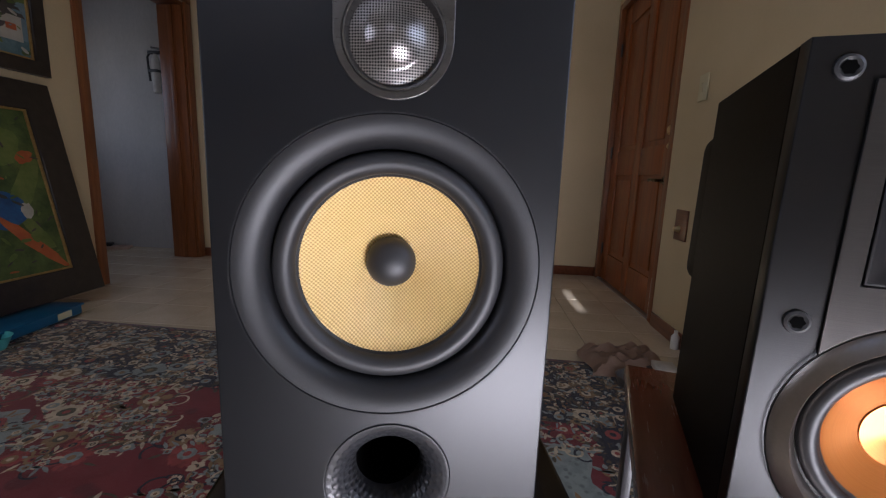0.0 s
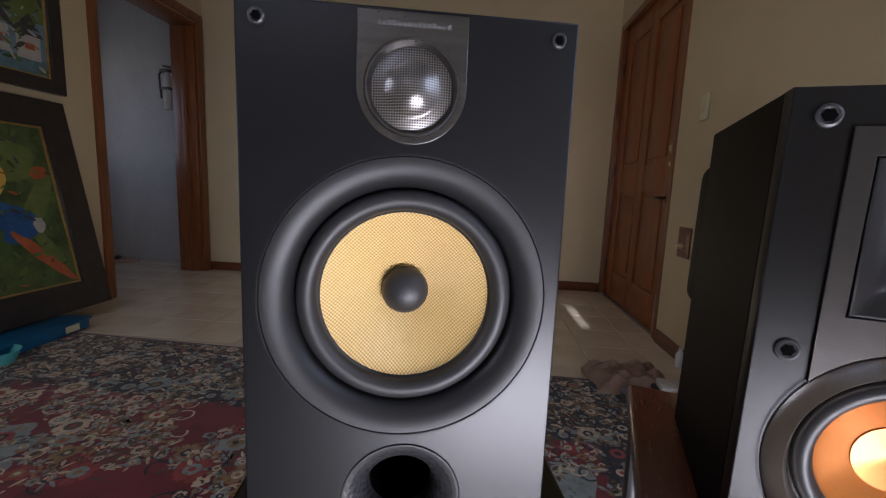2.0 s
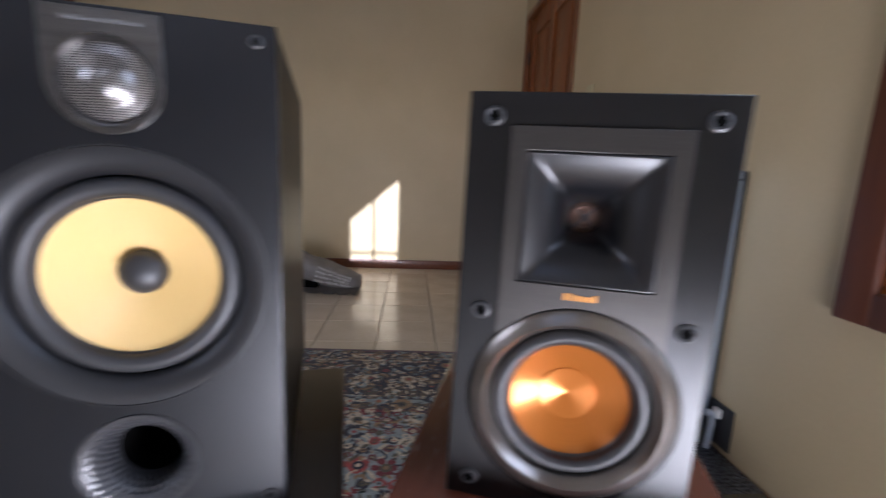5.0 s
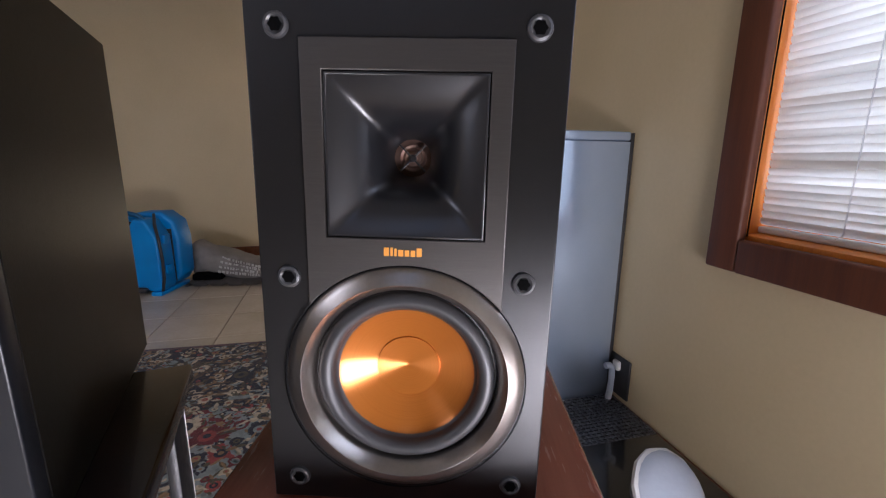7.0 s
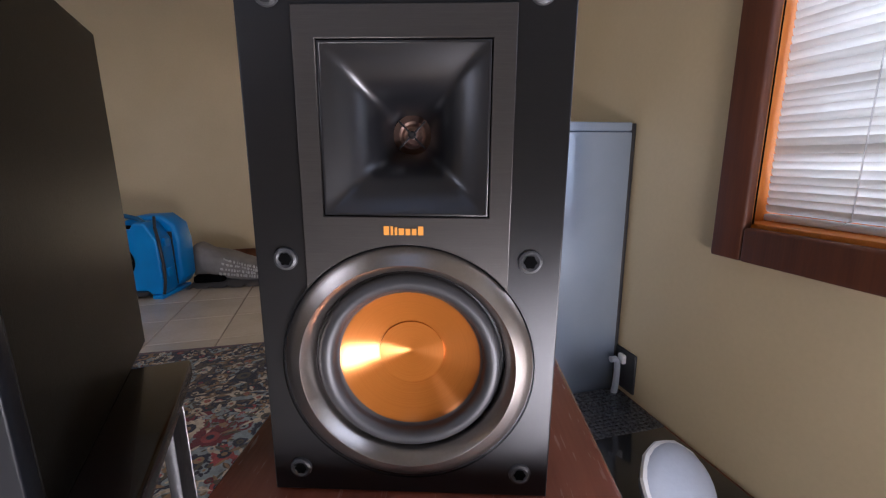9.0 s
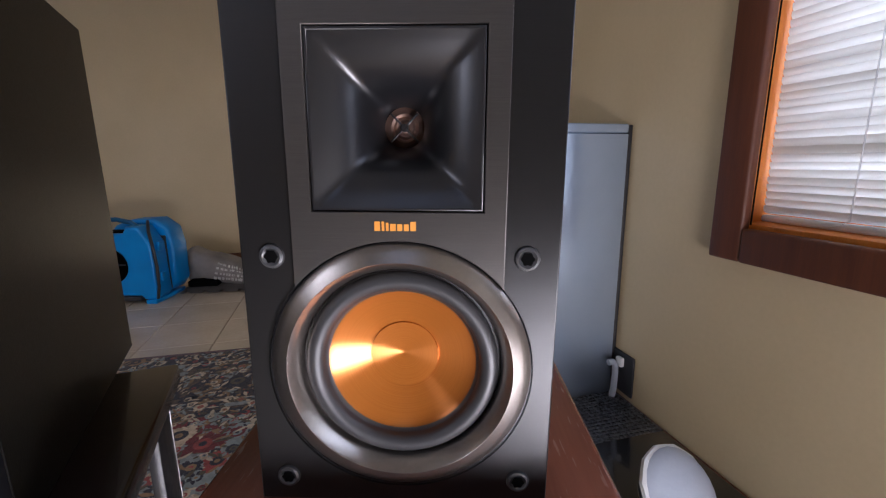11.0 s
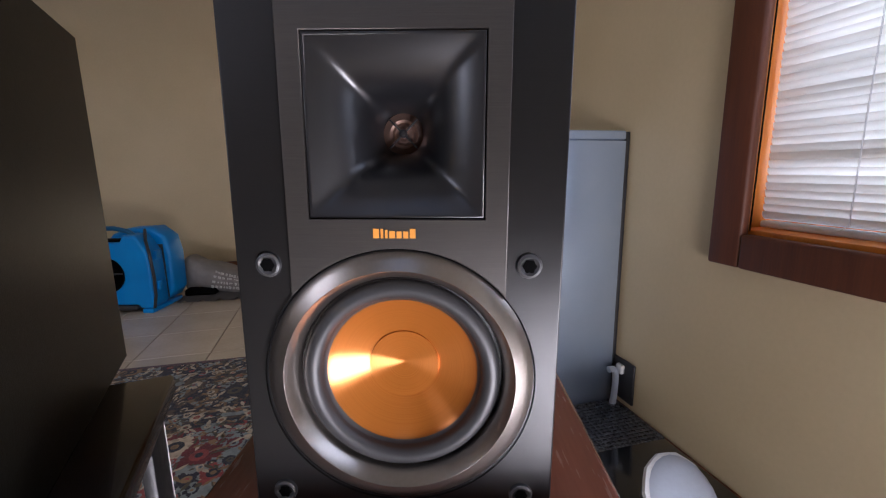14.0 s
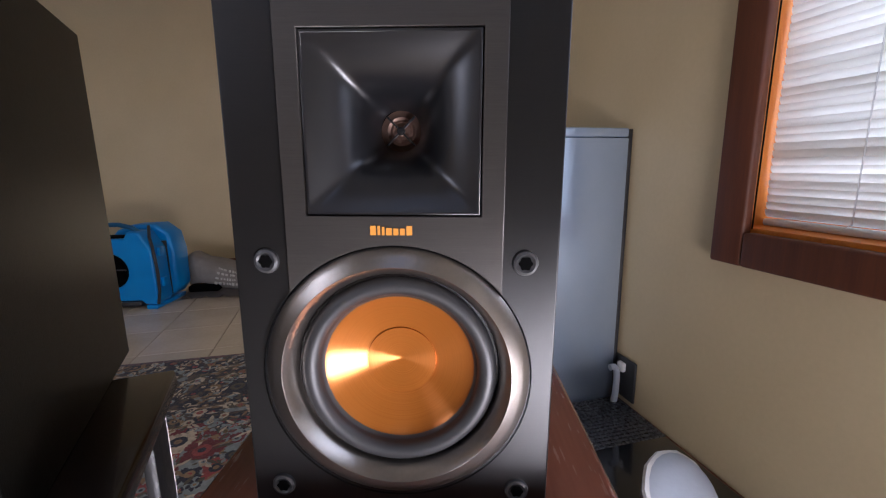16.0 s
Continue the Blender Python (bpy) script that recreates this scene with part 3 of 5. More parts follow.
def slat_blind():
    y0, z0, y1, z1 = WIN
    bl = thing("venetian_blind", (XR + 0.055, 0, 0), 0, "closed white horizontal slat blind in the window", "blind")
    ya, yb = y0 + 0.03, y1 - 0.017
    # one curved slat, cupped towards the room, its upper edge turned inwards
    b = bmesh.new()
    rows = []
    for i in range(7):
        s = (i / 6 - 0.5) * 0.0185
        cup = 0.0036 * (1 - (2 * i / 6 - 1) ** 2)
        a = radians(63)
        x = -s * math.cos(a) - cup * math.sin(a)
        z = s * math.sin(a) - cup * math.cos(a)
        rows.append([b.verts.new((x, ya, z)), b.verts.new((x, yb, z))])
    for p, q in zip(rows, rows[1:]):
        b.faces.new((p[0], q[0], q[1], p[1]))
    bmesh.ops.solidify(b, geom=b.faces[:], thickness=0.0005)
    bmesh.ops.recalc_face_normals(b, faces=b.faces)
    me = to_mesh(b, "slat", M_BLIND)
    z = z0 + 0.037
    rng = random.Random(5)
    while z < z1 - 0.06:
        part("slat", me, M_BLIND, bl, "", (rng.uniform(-0.0003, 0.0003), 0, z + rng.uniform(-0.0002, 0.0002)), (0, rng.uniform(-0.2, 0.2), rng.uniform(-0.02, 0.02)))
        z += 0.0143
    part("bottom_rail", box(-0.009, ya, z0 + 0.0135, 0.009, yb, z0 + 0.027, 0.004, 3), M_WHITE, bl)
    part("head_rail", box(-0.016, ya, z1 - 0.05, 0.016, yb, z1 - 0.013, 0.002), M_WHITE, bl)
    for yy in (0.928, 0.50, 0.12):
        pts = [(-0.0125 + 0.0002 * math.sin(i * 2.6), yy + 0.0002 * math.sin(i * 2.1), z0 + 0.03 + i * 0.0059) for i in range(180)]
        part("ladder_cord", tube(pts, 0.0011, 6), M_WHITE, bl)
    part("cord_tail", tube([(-0.013, 0.928, z0 + 0.034), (-0.014, 0.94, z0 + 0.024), (-0.014, 0.955, z0 + 0.020), (-0.013, 0.965, z0 + 0.021)], 0.001, 6), M_WHITE, bl)


slat_blind()


def wall_plate(name, at, w, h, mat, label, category):
    ob = thing(name, at, 0, label, category)
    part("plate", box(-0.008, -w / 2, -h / 2, 0.0, w / 2, h / 2, 0.003, 3), mat, ob)
    return ob


sw = wall_plate("light_switch", (XR - 0.001, 2.565, 0.581), 0.12, 0.150, M_TRIM, "wooden wall plate with a metal key switch", "switch")
part("toggle", lathe([(0, -0.03), (0.010, -0.028), (0.013, -0.012), (0.016, -0.004), (0.017, 0)], 20), M_BRASS, sw, "brass knob", (-0.008, 0.01, -0.02), (0, 0, -90))
up = wall_plate("light_switch", (XR - 0.001, 2.526, 1.219), 0.075, 0.118, M_LABEL, "pale plastic light switch plate on the wall", "switch")
part("toggle", box(-0.014, -0.008, -0.018, -0.008, 0.008, 0.018, 0.002), M_LABEL, up)
ol = wall_plate("wall_outlet", (XR - 0.001, 1.385, 0.150), 0.09, 0.12, M_DARKPLASTIC, "dark brown wall outlet plate", "outlet")
plug = thing("power_plug", (XR - 0.010, 1.385, 0.165), 0, "pale grey plug with a bent cable in the outlet", "plug")
part("plug_body", box(-0.014, -0.013, 0.006, 0.0, 0.013, 0.034, 0.005, 3), M_WHITE, plug)
part("cable", tube([(-0.045, 0, 0.022), (-0.030, 0.0, 0.022), (-0.022, 0.0, 0.012), (-0.020, 0, -0.02), (-0.022, 0, -0.06), (-0.026, 0, -0.09)], 0.009, 10), M_PALEGREY, plug)


# ---------------------------------------------------------------- loudspeakers
def cabinet(parent, w, d0, d, h, mat, t=0.015):
    """Five panels behind the baffle."""
    for nm, bx in (("side_panel", (-w / 2, d0, 0, -w / 2 + t, d, h)), ("side_panel", (w / 2 - t, d0, 0, w / 2, d, h)), ("bottom_panel", (-w / 2 + t, d0, 0.0003, w / 2 - t, d, t)),
                   ("top_panel", (-w / 2 + t, d0, h - t, w / 2 - t, d, h - 0.0003)), ("back_panel", (-w / 2 + t, d - t, t, w / 2 - t, d - 0.0003, h - t))):
        part(nm, box(*bx, 0.0006, 1), mat, parent)


def peg_socket(parent, u, v, y, r, mat_ring):
    s = part("grille_socket", lathe([(r * 0.45, y - 0.0009), (r * 0.6, y - 0.0014), (r * 0.72, y - 0.0022), (r * 0.92, y - 0.0016), (r, y + 0.0004)], 28), mat_ring, parent, "", (u, 0, v))
    b = bmesh.new()
    pts = []
    for k in range(24):
        a = 2 * math.pi * k / 24
        rr = r * (0.50 + 0.06 * math.cos(6 * a))
        pts.append(b.verts.new((rr * math.cos(a), y - 0.0019, rr * math.sin(a))))
    b.faces.new(pts)
    # flat black face puts the shade inside the socket into colour
    part("socket_hole", b, M_HOLESHADE, s)


def speaker_yellow():
    """Two-way box with a yellow woven cone, mesh tweeter and dimpled port."""
    sp = thing("bookshelf_speaker", (0.4052, 0.6435, 0.5438), 11.4, "black bookshelf speaker with a yellow woven cone", "speaker", "pair of different speakers")
    W, H, D = 0.188, 0.345, 0.3125
    WZ, PZ, TZ = 0.1812, 0.0515, 0.3030
    cabinet(sp, W, 0.0185, D, H, M_SATINVINYL)
    plate_out = [(-0.0304, 0.3425), (-0.0304, TZ)] + arc(0, TZ, 0.0304, 180, 360, 36)[1:-1] + [(0.0304, TZ), (0.0304, 0.3425)]
    part("baffle", sheet("baffle", [rect(-W / 2, 0, W / 2, H), circle(0, WZ, 0.0850, 96), circle(0, PZ, 0.0371, 64), circle(0, TZ, 0.0268, 64)], 0.018, M_BAFFLE, 0.0012), M_BAFFLE, sp)
    # tweeter
    tw = part("tweeter_plate", sheet("tweeter_plate", [plate_out, circle(0, TZ, 0.0262, 64)], 0.0016, M_PLATE, 0.0005), M_PLATE, sp, "dark brushed metal tweeter plate", (0, -0.0018, 0))
    part("flare", lathe([(0.0264, -0.0002), (0.0258, -0.0014), (0.0248, -0.0012), (0.0236, 0.002), (0.0229, 0.0035)], 72), M_PLATE, tw, "", (0, 0.0, TZ))
    dome = []
    for i in range(22):
        r = 0.0230 * (1 - i / 21)
        q = r / 0.0230
        y = 0.0035 - 0.0036 * (1 - q * q) - 0.0050 * max(0.0, 1 - (q / 0.66) ** 2)
        dome.append((max(r, 0), y))
    part("tweeter_mesh", lathe(dome, 96), M_DOMEMESH, tw, "silver perforated mesh dome", (0, 0, TZ))
    # badge: plain bars of the lettering's size
    rng = random.Random(3)
    x = -0.0193
    while x < 0.0185:
        wd = rng.choice((0.0014, 0.0018, 0.0022))
        hh = rng.choice((0.0016, 0.0022, 0.0026))
        part("badge_bar", box(x, -0.0004, 0.3348, x + wd, 0.0, 0.3348 + hh), M_SILVERPRINT, tw, smooth=False)
        x += wd + 0.0008
    # woofer
    roll = [(0.0846 - 0.0170 * math.sin(radians(a)), 0.0002 + 0.0115 * (1 - math.cos(radians(a)))) for a in range(0, 91, 6)]
    wf = part("woofer_ring", lathe([(0.0862, 0.0008), (0.0859, -0.0002), (0.0852, -0.0003), (0.0848, 0.0010)] + roll + [(0.0674, 0.0150)], 120), M_RING, sp, "satin black rolled woofer ring", (0, 0, WZ))
    part("surround", lathe([(0.0673, 0.0146), (0.0668, 0.0128)] + [(0.0602 + 0.0064 * math.cos(radians(a)), 0.0124 - 0.0066 * math.sin(radians(a))) for a in range(0, 181, 12)] + [(0.0534, 0.0126), (0.0524, 0.0140)], 120), M_RUBBER, wf, "black rubber surround")
    part("cone", lathe([(0.0535, 0.0130)] + [(0.0535 - 0.0388 * s, 0.0130 + 0.0205 * s ** 0.82) for s in [i / 18 for i in range(1, 19)]], 120), M_WEAVE, wf, "yellow woven aramid cone")
    part("phase_plug", lathe([(0.0152, 0.042), (0.0155, 0.031)] + [(0.0155 * math.cos(radians(a)), 0.0300 - 0.0105 * math.sin(radians(a))) for a in range(6, 91, 7)] + [(0.0, 0.0195)], 64), M_RUBBER, wf, "black bullet-shaped plug")
    # port with dimples
    prof = []
    N = 26
    for i in range(N + 1):
        a = radians(90 * i / N)
        prof.append((0.0367 - 0.0158 * math.sin(a), -0.0004 + 0.024 * (1 - math.cos(a))))

    def dimple(i, a):
        row = i / N * 7
        ph = math.pi if int(row) % 2 else 0
        u = abs(math.sin(math.pi * row))
        v = 0.5 + 0.5 * math.cos(34 * a + ph)
        return 0.0012 * (u * v) ** 1.3 if 0.3 < row < 6.2 else 0

    pt = part("port_flare", lathe(prof, 272, dimple), M_PORT, sp, "dimpled black port flare", (0, 0, PZ))
    part("port_rim", lathe([(0.0376, 0.0006), (0.0374, -0.0006), (0.0366, -0.0006), (0.0364, 0.0004)], 72), M_RING, pt)
    # tube wall and end near-black, their deep shade put into the colour
    part("port_tube", lathe([(0.0209, 0.0235), (0.0205, 0.05), (0.0205, 0.16), (0.0, 0.161)], 48), M_HOLESHADE, pt)
    for u in (-0.0824, 0.0824):
        for v in (0.3345, 0.014):
            peg_socket(sp, u, v, 0.0, 0.0046, M_SOCKET)
    tp = part("terminal_plate", box(-0.05, D + 0.0005, 0.05, 0.05, D + 0.004, 0.12, 0.001), M_DARKPLASTIC, sp)
    for u in (-0.025, 0.025):
        part("binding_post", lathe([(0, 0.02), (0.006, 0.02), (0.006, 0.0), (0, 0.0)], 16), M_BRASS, tp, "", (u, D + 0.004, 0.085))
    return sp


def horn_mesh(half, throat, rings=36, segs=192):
    """Square mouth that closes in a smooth curve to a round throat."""
    b = bmesh.new()
    prev = None
    for i in range(rings + 1):
        q = 1 - i / rings
        size = throat + (half - throat) * q ** 1.25
        n = 2.2 + 26 * q ** 1.3 if i else 300
        y = 0.00062 * (1 / size - 1 / half)
        ring = []
        for k in range(segs):
            a = 2 * math.pi * k / segs
            c, d = math.cos(a), math.sin(a)
            r = size / (abs(c) ** n + abs(d) ** n) ** (1 / n)
            ring.append(b.verts.new((r * c, y, r * d)))
        if prev:
            for k in range(segs):
                b.faces.new((prev[k], ring[k], ring[(k + 1) % segs], prev[(k + 1) % segs]))
        prev = ring
    bmesh.ops.recalc_face_normals(b, faces=b.faces)
    for f in b.faces:
        f.normal_flip()
    return b


def speaker_copper():
    """Two-way box with a square horn and a copper-coloured cone."""
    sp = thing("bookshelf_speaker", (0.709, 0.650, 0.543), -16.4, "black bookshelf speaker with a copper cone and square horn", "speaker", "pair of different speakers")
    sp.matrix_world = pose(0.709, 0.650, 0.5432, 0, 0, -16.4) @ pose(-0.0026, 0, 0.0012, 0, 0.8, 0)
    W, H, D = 0.1775, 0.314, 0.205
    WZ, R = 0.0900, 0.0755
    HZ, HH = 0.2287, 0.0462
    cabinet(sp, W, 0.0165, D, H, M_BLACKVINYL)
    part("baffle", sheet("baffle", [rect(-W / 2, 0, W / 2, H), circle(0, WZ, 0.0640, 96), rect(-HH, HZ - HH, HH, HZ + HH)], 0.016, M_BRUSHEDBLACK, 0.001), M_BRUSHEDBLACK, sp, "brushed black polymer front")
    # grey plate with its concave lower cut round the woofer ring
    PW, PT = 0.0585, 0.2915
    a0 = math.degrees(math.asin(PW / (R + 0.0008)))
    cut = [(PW, PT), (-PW, PT)] + [(-PW, WZ + (R + 0.0008) * math.cos(radians(a0)))] + arc(0, WZ, R + 0.0008, 90 + a0, 90 - a0, 40)[1:-1] + [(PW, WZ + (R + 0.0008) * math.cos(radians(a0)))]
    hole = rect(-HH - 0.0003, HZ - HH - 0.0003, HH + 0.0003, HZ + HH + 0.0003)
    part("front_plate", sheet("front_plate", [cut, hole], 0.0022, M_GREYPLATE, 0.0006), M_GREYPLATE, sp, "grey brushed front plate", (0, -0.0024, 0))
    # horn
    hn = part("horn_frame", sheet("horn_frame", [rect(-HH + 0.0006, -HH + 0.0006, HH - 0.0006, HH - 0.0006), rect(-HH + 0.0022, -HH + 0.0022, HH - 0.0022, HH - 0.0022)], 0.004, M_HORN, 0.0005), M_HORN, sp, "black square horn tweeter", (0, -0.0026, HZ))
    # black strip round the horn, the joint's shade put into its colour
    part("gap", sheet("gap", [rect(-HH - 0.0002, -HH - 0.0002, HH + 0.0002, HH + 0.0002), rect(-HH + 0.001, -HH + 0.001, HH - 0.001, HH - 0.001)], 0.001, M_HOLESHADE), M_HOLESHADE, hn, "", (0, 0.0026, 0))
    part("horn", horn_mesh(HH - 0.0021, 0.0118), M_HORN, hn, "", (0, 0.0002, 0))
    ph = part("phase_plug", lathe([(0.0125, 0.043), (0.0105, 0.0425), (0.0085, 0.0410), (0.0068, 0.0422), (0.0052, 0.0408), (0.003, 0.0415), (0.0, 0.0402)], 48), M_DIAPHRAGM, hn, "brown metal diaphragm behind a cross guard")
    for k in range(4):
        a = 45 + 90 * k
        part("spoke", box(0.0018, 0.0372, -0.0006, 0.0118, 0.0390, 0.0006, 0.0003), M_HORN, ph, "", (0, 0, 0), (0, a, 0))
    part("hub", lathe([(0.0024, 0.0395), (0.0024, 0.0370), (0.0014, 0.0362), (0, 0.0362)], 20), M_HORN, ph)
    # badge: plain amber bars
    x = -0.0125
    for wd, hh in ((0.0030, 0.0050), (0.0014, 0.0050), (0.0014, 0.0044), (0.0030, 0.0038), (0.0026, 0.0036), (0.0026, 0.0036), (0.0030, 0.0050)):
        part("badge_bar", box(x, -0.0029, 0.1722, x + wd, -0.0023, 0.1722 + hh), M_AMBER, sp, smooth=False)
        x += wd + 0.0009
    # woofer
    wf = part("woofer_ring", lathe([(R, 0.0005), (R, -0.0004), (R - 0.0006, -0.0012), (0.0704, -0.0034), (0.0655, -0.0058), (0.0650, -0.0060), (0.0645, -0.0055), (0.0602, 0.0022), (0.0596, 0.0034), (0.0592, 0.0090)], 128), M_TRIMRING, sp, "satin silver woofer trim ring", (0, 0, WZ))
    # black ring laid on the front puts a groove's shade into colour
    part("gap_shade_ring", lathe([(R + 0.0009, -0.0026), (R + 0.0001, -0.0022)], 128), M_HOLESHADE, wf)
    part("surround", lathe([(0.0592, 0.0080), (0.0575, 0.0075)] + [(0.0520 + 0.0056 * math.cos(radians(a)), 0.0070 - 0.0062 * math.sin(radians(a))) for a in range(0, 181, 15)] + [(0.0460, 0.0080), (0.0445, 0.0092)], 120), M_RUBBER, wf, "black rubber surround")
    part("cone", lathe([(0.0452, 0.0090)] + [(0.0452 - 0.0250 * s, 0.0090 + 0.0125 * s ** 0.85) for s in [i / 16 for i in range(1, 17)]], 120), M_COPPER, wf, "spun copper-coloured cone")
    part("dust_cap", lathe([(0.0214, 0.0212), (0.0211, 0.0200)] + [(0.0211 * (1 - s), 0.0200 + 0.0034 * s) for s in [i / 10 for i in range(1, 10)]] + [(0.0, 0.0234)], 96), M_COPPER, wf, "copper-coloured inverted dust cap")
    for u in (-0.0708, 0.0708):
        for v in (0.2975, 0.157, 0.0170):
            peg_socket(sp, u, v, 0.0, 0.0072, M_SOCKET)
    # rounded rear housing, high on the back
    part("rear_housing", box(-0.084, D + 0.0005, 0.122, 0.084, D + 0.078, 0.289, 0.018, 5), M_BLACKVINYL, sp, "black plastic rear housing")
    part("cable", tube([(-0.06, D + 0.03, 0.128), (-0.062, D + 0.035, 0.10), (-0.058, D + 0.03, 0.05), (-0.05, D + 0.04, 0.006), (-0.02, D + 0.03, 0.004)], 0.003, 8), M_WHITE, sp, "white speaker cable")
    return sp


speaker_yellow()
speaker_copper()


def speaker_stand(at, yaw, w, front, back, ztop, top_mat, label):
    st = thing("speaker_stand", at, yaw, label, "speaker stand", "speaker stands")
    part("top_plate", box(-w / 2, front, ztop - 0.022, w / 2, back, ztop, 0.005, 4), top_mat, st)
    mid = (front + back) / 2
    for s in (-1, 1):
        for v in (front + 0.03, back - 0.105):
            u = s * (w / 2 - 0.008)
            leg = part("leg", box(u - 0.005, v, 0.02, u + 0.005, v + 0.05, ztop - 0.0225, 0.0015), M_DARKPLASTIC, st)
            part("edge_strip", box(u + 0.0032, v + 0.0503, 0.02, u + 0.0050, v + 0.0525, ztop - 0.0225, 0.0005), M_STEEL, leg, "bright steel edge strip")
    part("base_plate", box(-w / 2 - 0.01, front - 0.01, 0.002, w / 2 + 0.01, back + 0.01, 0.0195, 0.003, 3), M_STAND, st)
    return st


speaker_stand((0.4055, 0.6415, 0.0), 8.4, 0.272, -0.035, 0.247, 0.5436, M_STAND, "dark glossy wooden speaker stand with metal legs")
speaker_stand((0.709, 0.650, 0.0), -16.4, 0.275, -0.06, 0.285, 0.5428, M_REDSTAND, "red-brown glossy wooden speaker stand with metal legs")


# ---------------------------------------------------------------- things by the east wall
def tall_appliance():
    ap = thing("floor_appliance", (1.32, 1.42, 0.0), 0, "tall silver-grey metal appliance standing by the wall", "appliance")
    part("case", box(-0.135, 0.0, 0.012, 0.129, 0.30, 0.822, 0.003), M_PCGREY, ap)
    part("top_cap", box(-0.135, 0.0, 0.8235, 0.129, 0.30, 0.848, 0.005, 3), M_PCGREY, ap)
    part("side_panel", box(0.1295, 0.003, 0.014, 0.142, 0.297, 0.845, 0.002), M_DARKPLASTIC, ap, "dark side panel")
    for u in (-0.11, 0.10):
        for v in (0.03, 0.27):
            part("foot", box(u - 0.015, v - 0.015, 0.0, u + 0.015, v + 0.015, 0.0118, 0.002), M_RUBBER, ap)


def vented_case():
    """Low black metal case with a perforated top."""
    vc = thing("equipment_case", (1.215, 1.12, 0.0065), 0, "low black metal audio component with a vented top", "equipment")
    x0, x1, y0, y1, h = -0.225, 0.236, -0.33, 0.285, 0.074
    part("body", box(x0, y0, 0.012, x1, y1, h - 0.004, 0.004), M_DARKPLASTIC, vc)
    # smooth lid and a strip of mesh
    part("lid", box(x0, y0, h - 0.0035, x1, 0.088, h, 0.0012), M_GLOSSBLACK, vc, "glossy black lid")
    b = bmesh.new()
    nx, ny = 30, 15
    px, py = (x1 - x0) / nx, 0.194 / ny
    for i in range(nx + 1):
        xx = x0 + i * px
        box(xx - 0.0026, 0.090, h - 0.003, xx + 0.0026, y1, h - 0.0003, bm=b)
    for j in range(ny + 1):
        yy = 0.090 + j * py
        box(x0, yy - 0.0026, h - 0.003, x1, yy + 0.0026, h, bm=b)
    mesh = part("vent_mesh", b, M_VENT, vc, "grey perforated vent mesh", smooth=False)
    tagged(mesh, kind="stuff")
    for u in (x0 + 0.03, x1 - 0.03):
        for v in (y0 + 0.04, y1 - 0.04):
            part("foot", lathe([(0, 0), (0.014, 0), (0.016, 0.012), (0, 0.012)], 20), M_RUBBER, vc, "", (u, v, 0.0), (90, 0, 0))


def round_head():
    """Round head of a small lamp lying on the case: pale domed face, white scalloped rim, black body."""
    p = thing("desk_lamp_head", (1.272, 0.972, 0.140), 0, "pale grey domed lamp head with a scalloped white rim", "lamp")
    p.matrix_world = Matrix.Translation((1.272, 0.972, 0.140)) @ Vector((0.15, -0.62, 0.55)).to_track_quat("Z", "Y").to_matrix().to_4x4()
    n = 12

    def rings(profile, scallop):
        b = bmesh.new()
        rows = []
        for r, z in profile:
            rows.append([b.verts.new((r * (1 + scallop * math.cos(math.pi * k)) * math.cos(math.pi * k / n), r * (1 + scallop * math.cos(math.pi * k)) * math.sin(math.pi * k / n), z)) for k in range(2 * n)])
        for a, c in zip(rows, rows[1:]):
            for k in range(2 * n):
                b.faces.new((a[k], a[(k + 1) % (2 * n)], c[(k + 1) % (2 * n)], c[k]))
        b.faces.new(rows[0][::-1])
        b.faces.new(rows[-1])
        return b

    part("body", rings([(0.045, -0.058), (0.066, -0.030), (0.079, -0.012)], 0.0), M_DARKPLASTIC, p)
    part("rim", rings([(0.080, -0.0118), (0.086, -0.006), (0.086, 0.002), (0.081, 0.006)], 0.012), M_WHITE, p, "white scalloped rim", smooth=False)
    part("face", rings([(0.0805, 0.0062), (0.074, 0.014), (0.055, 0.024), (0.028, 0.030), (0.008, 0.032)], 0.0), M_PALEGREY, p, "pale grey domed face")


tall_appliance()
vented_case()
round_head()


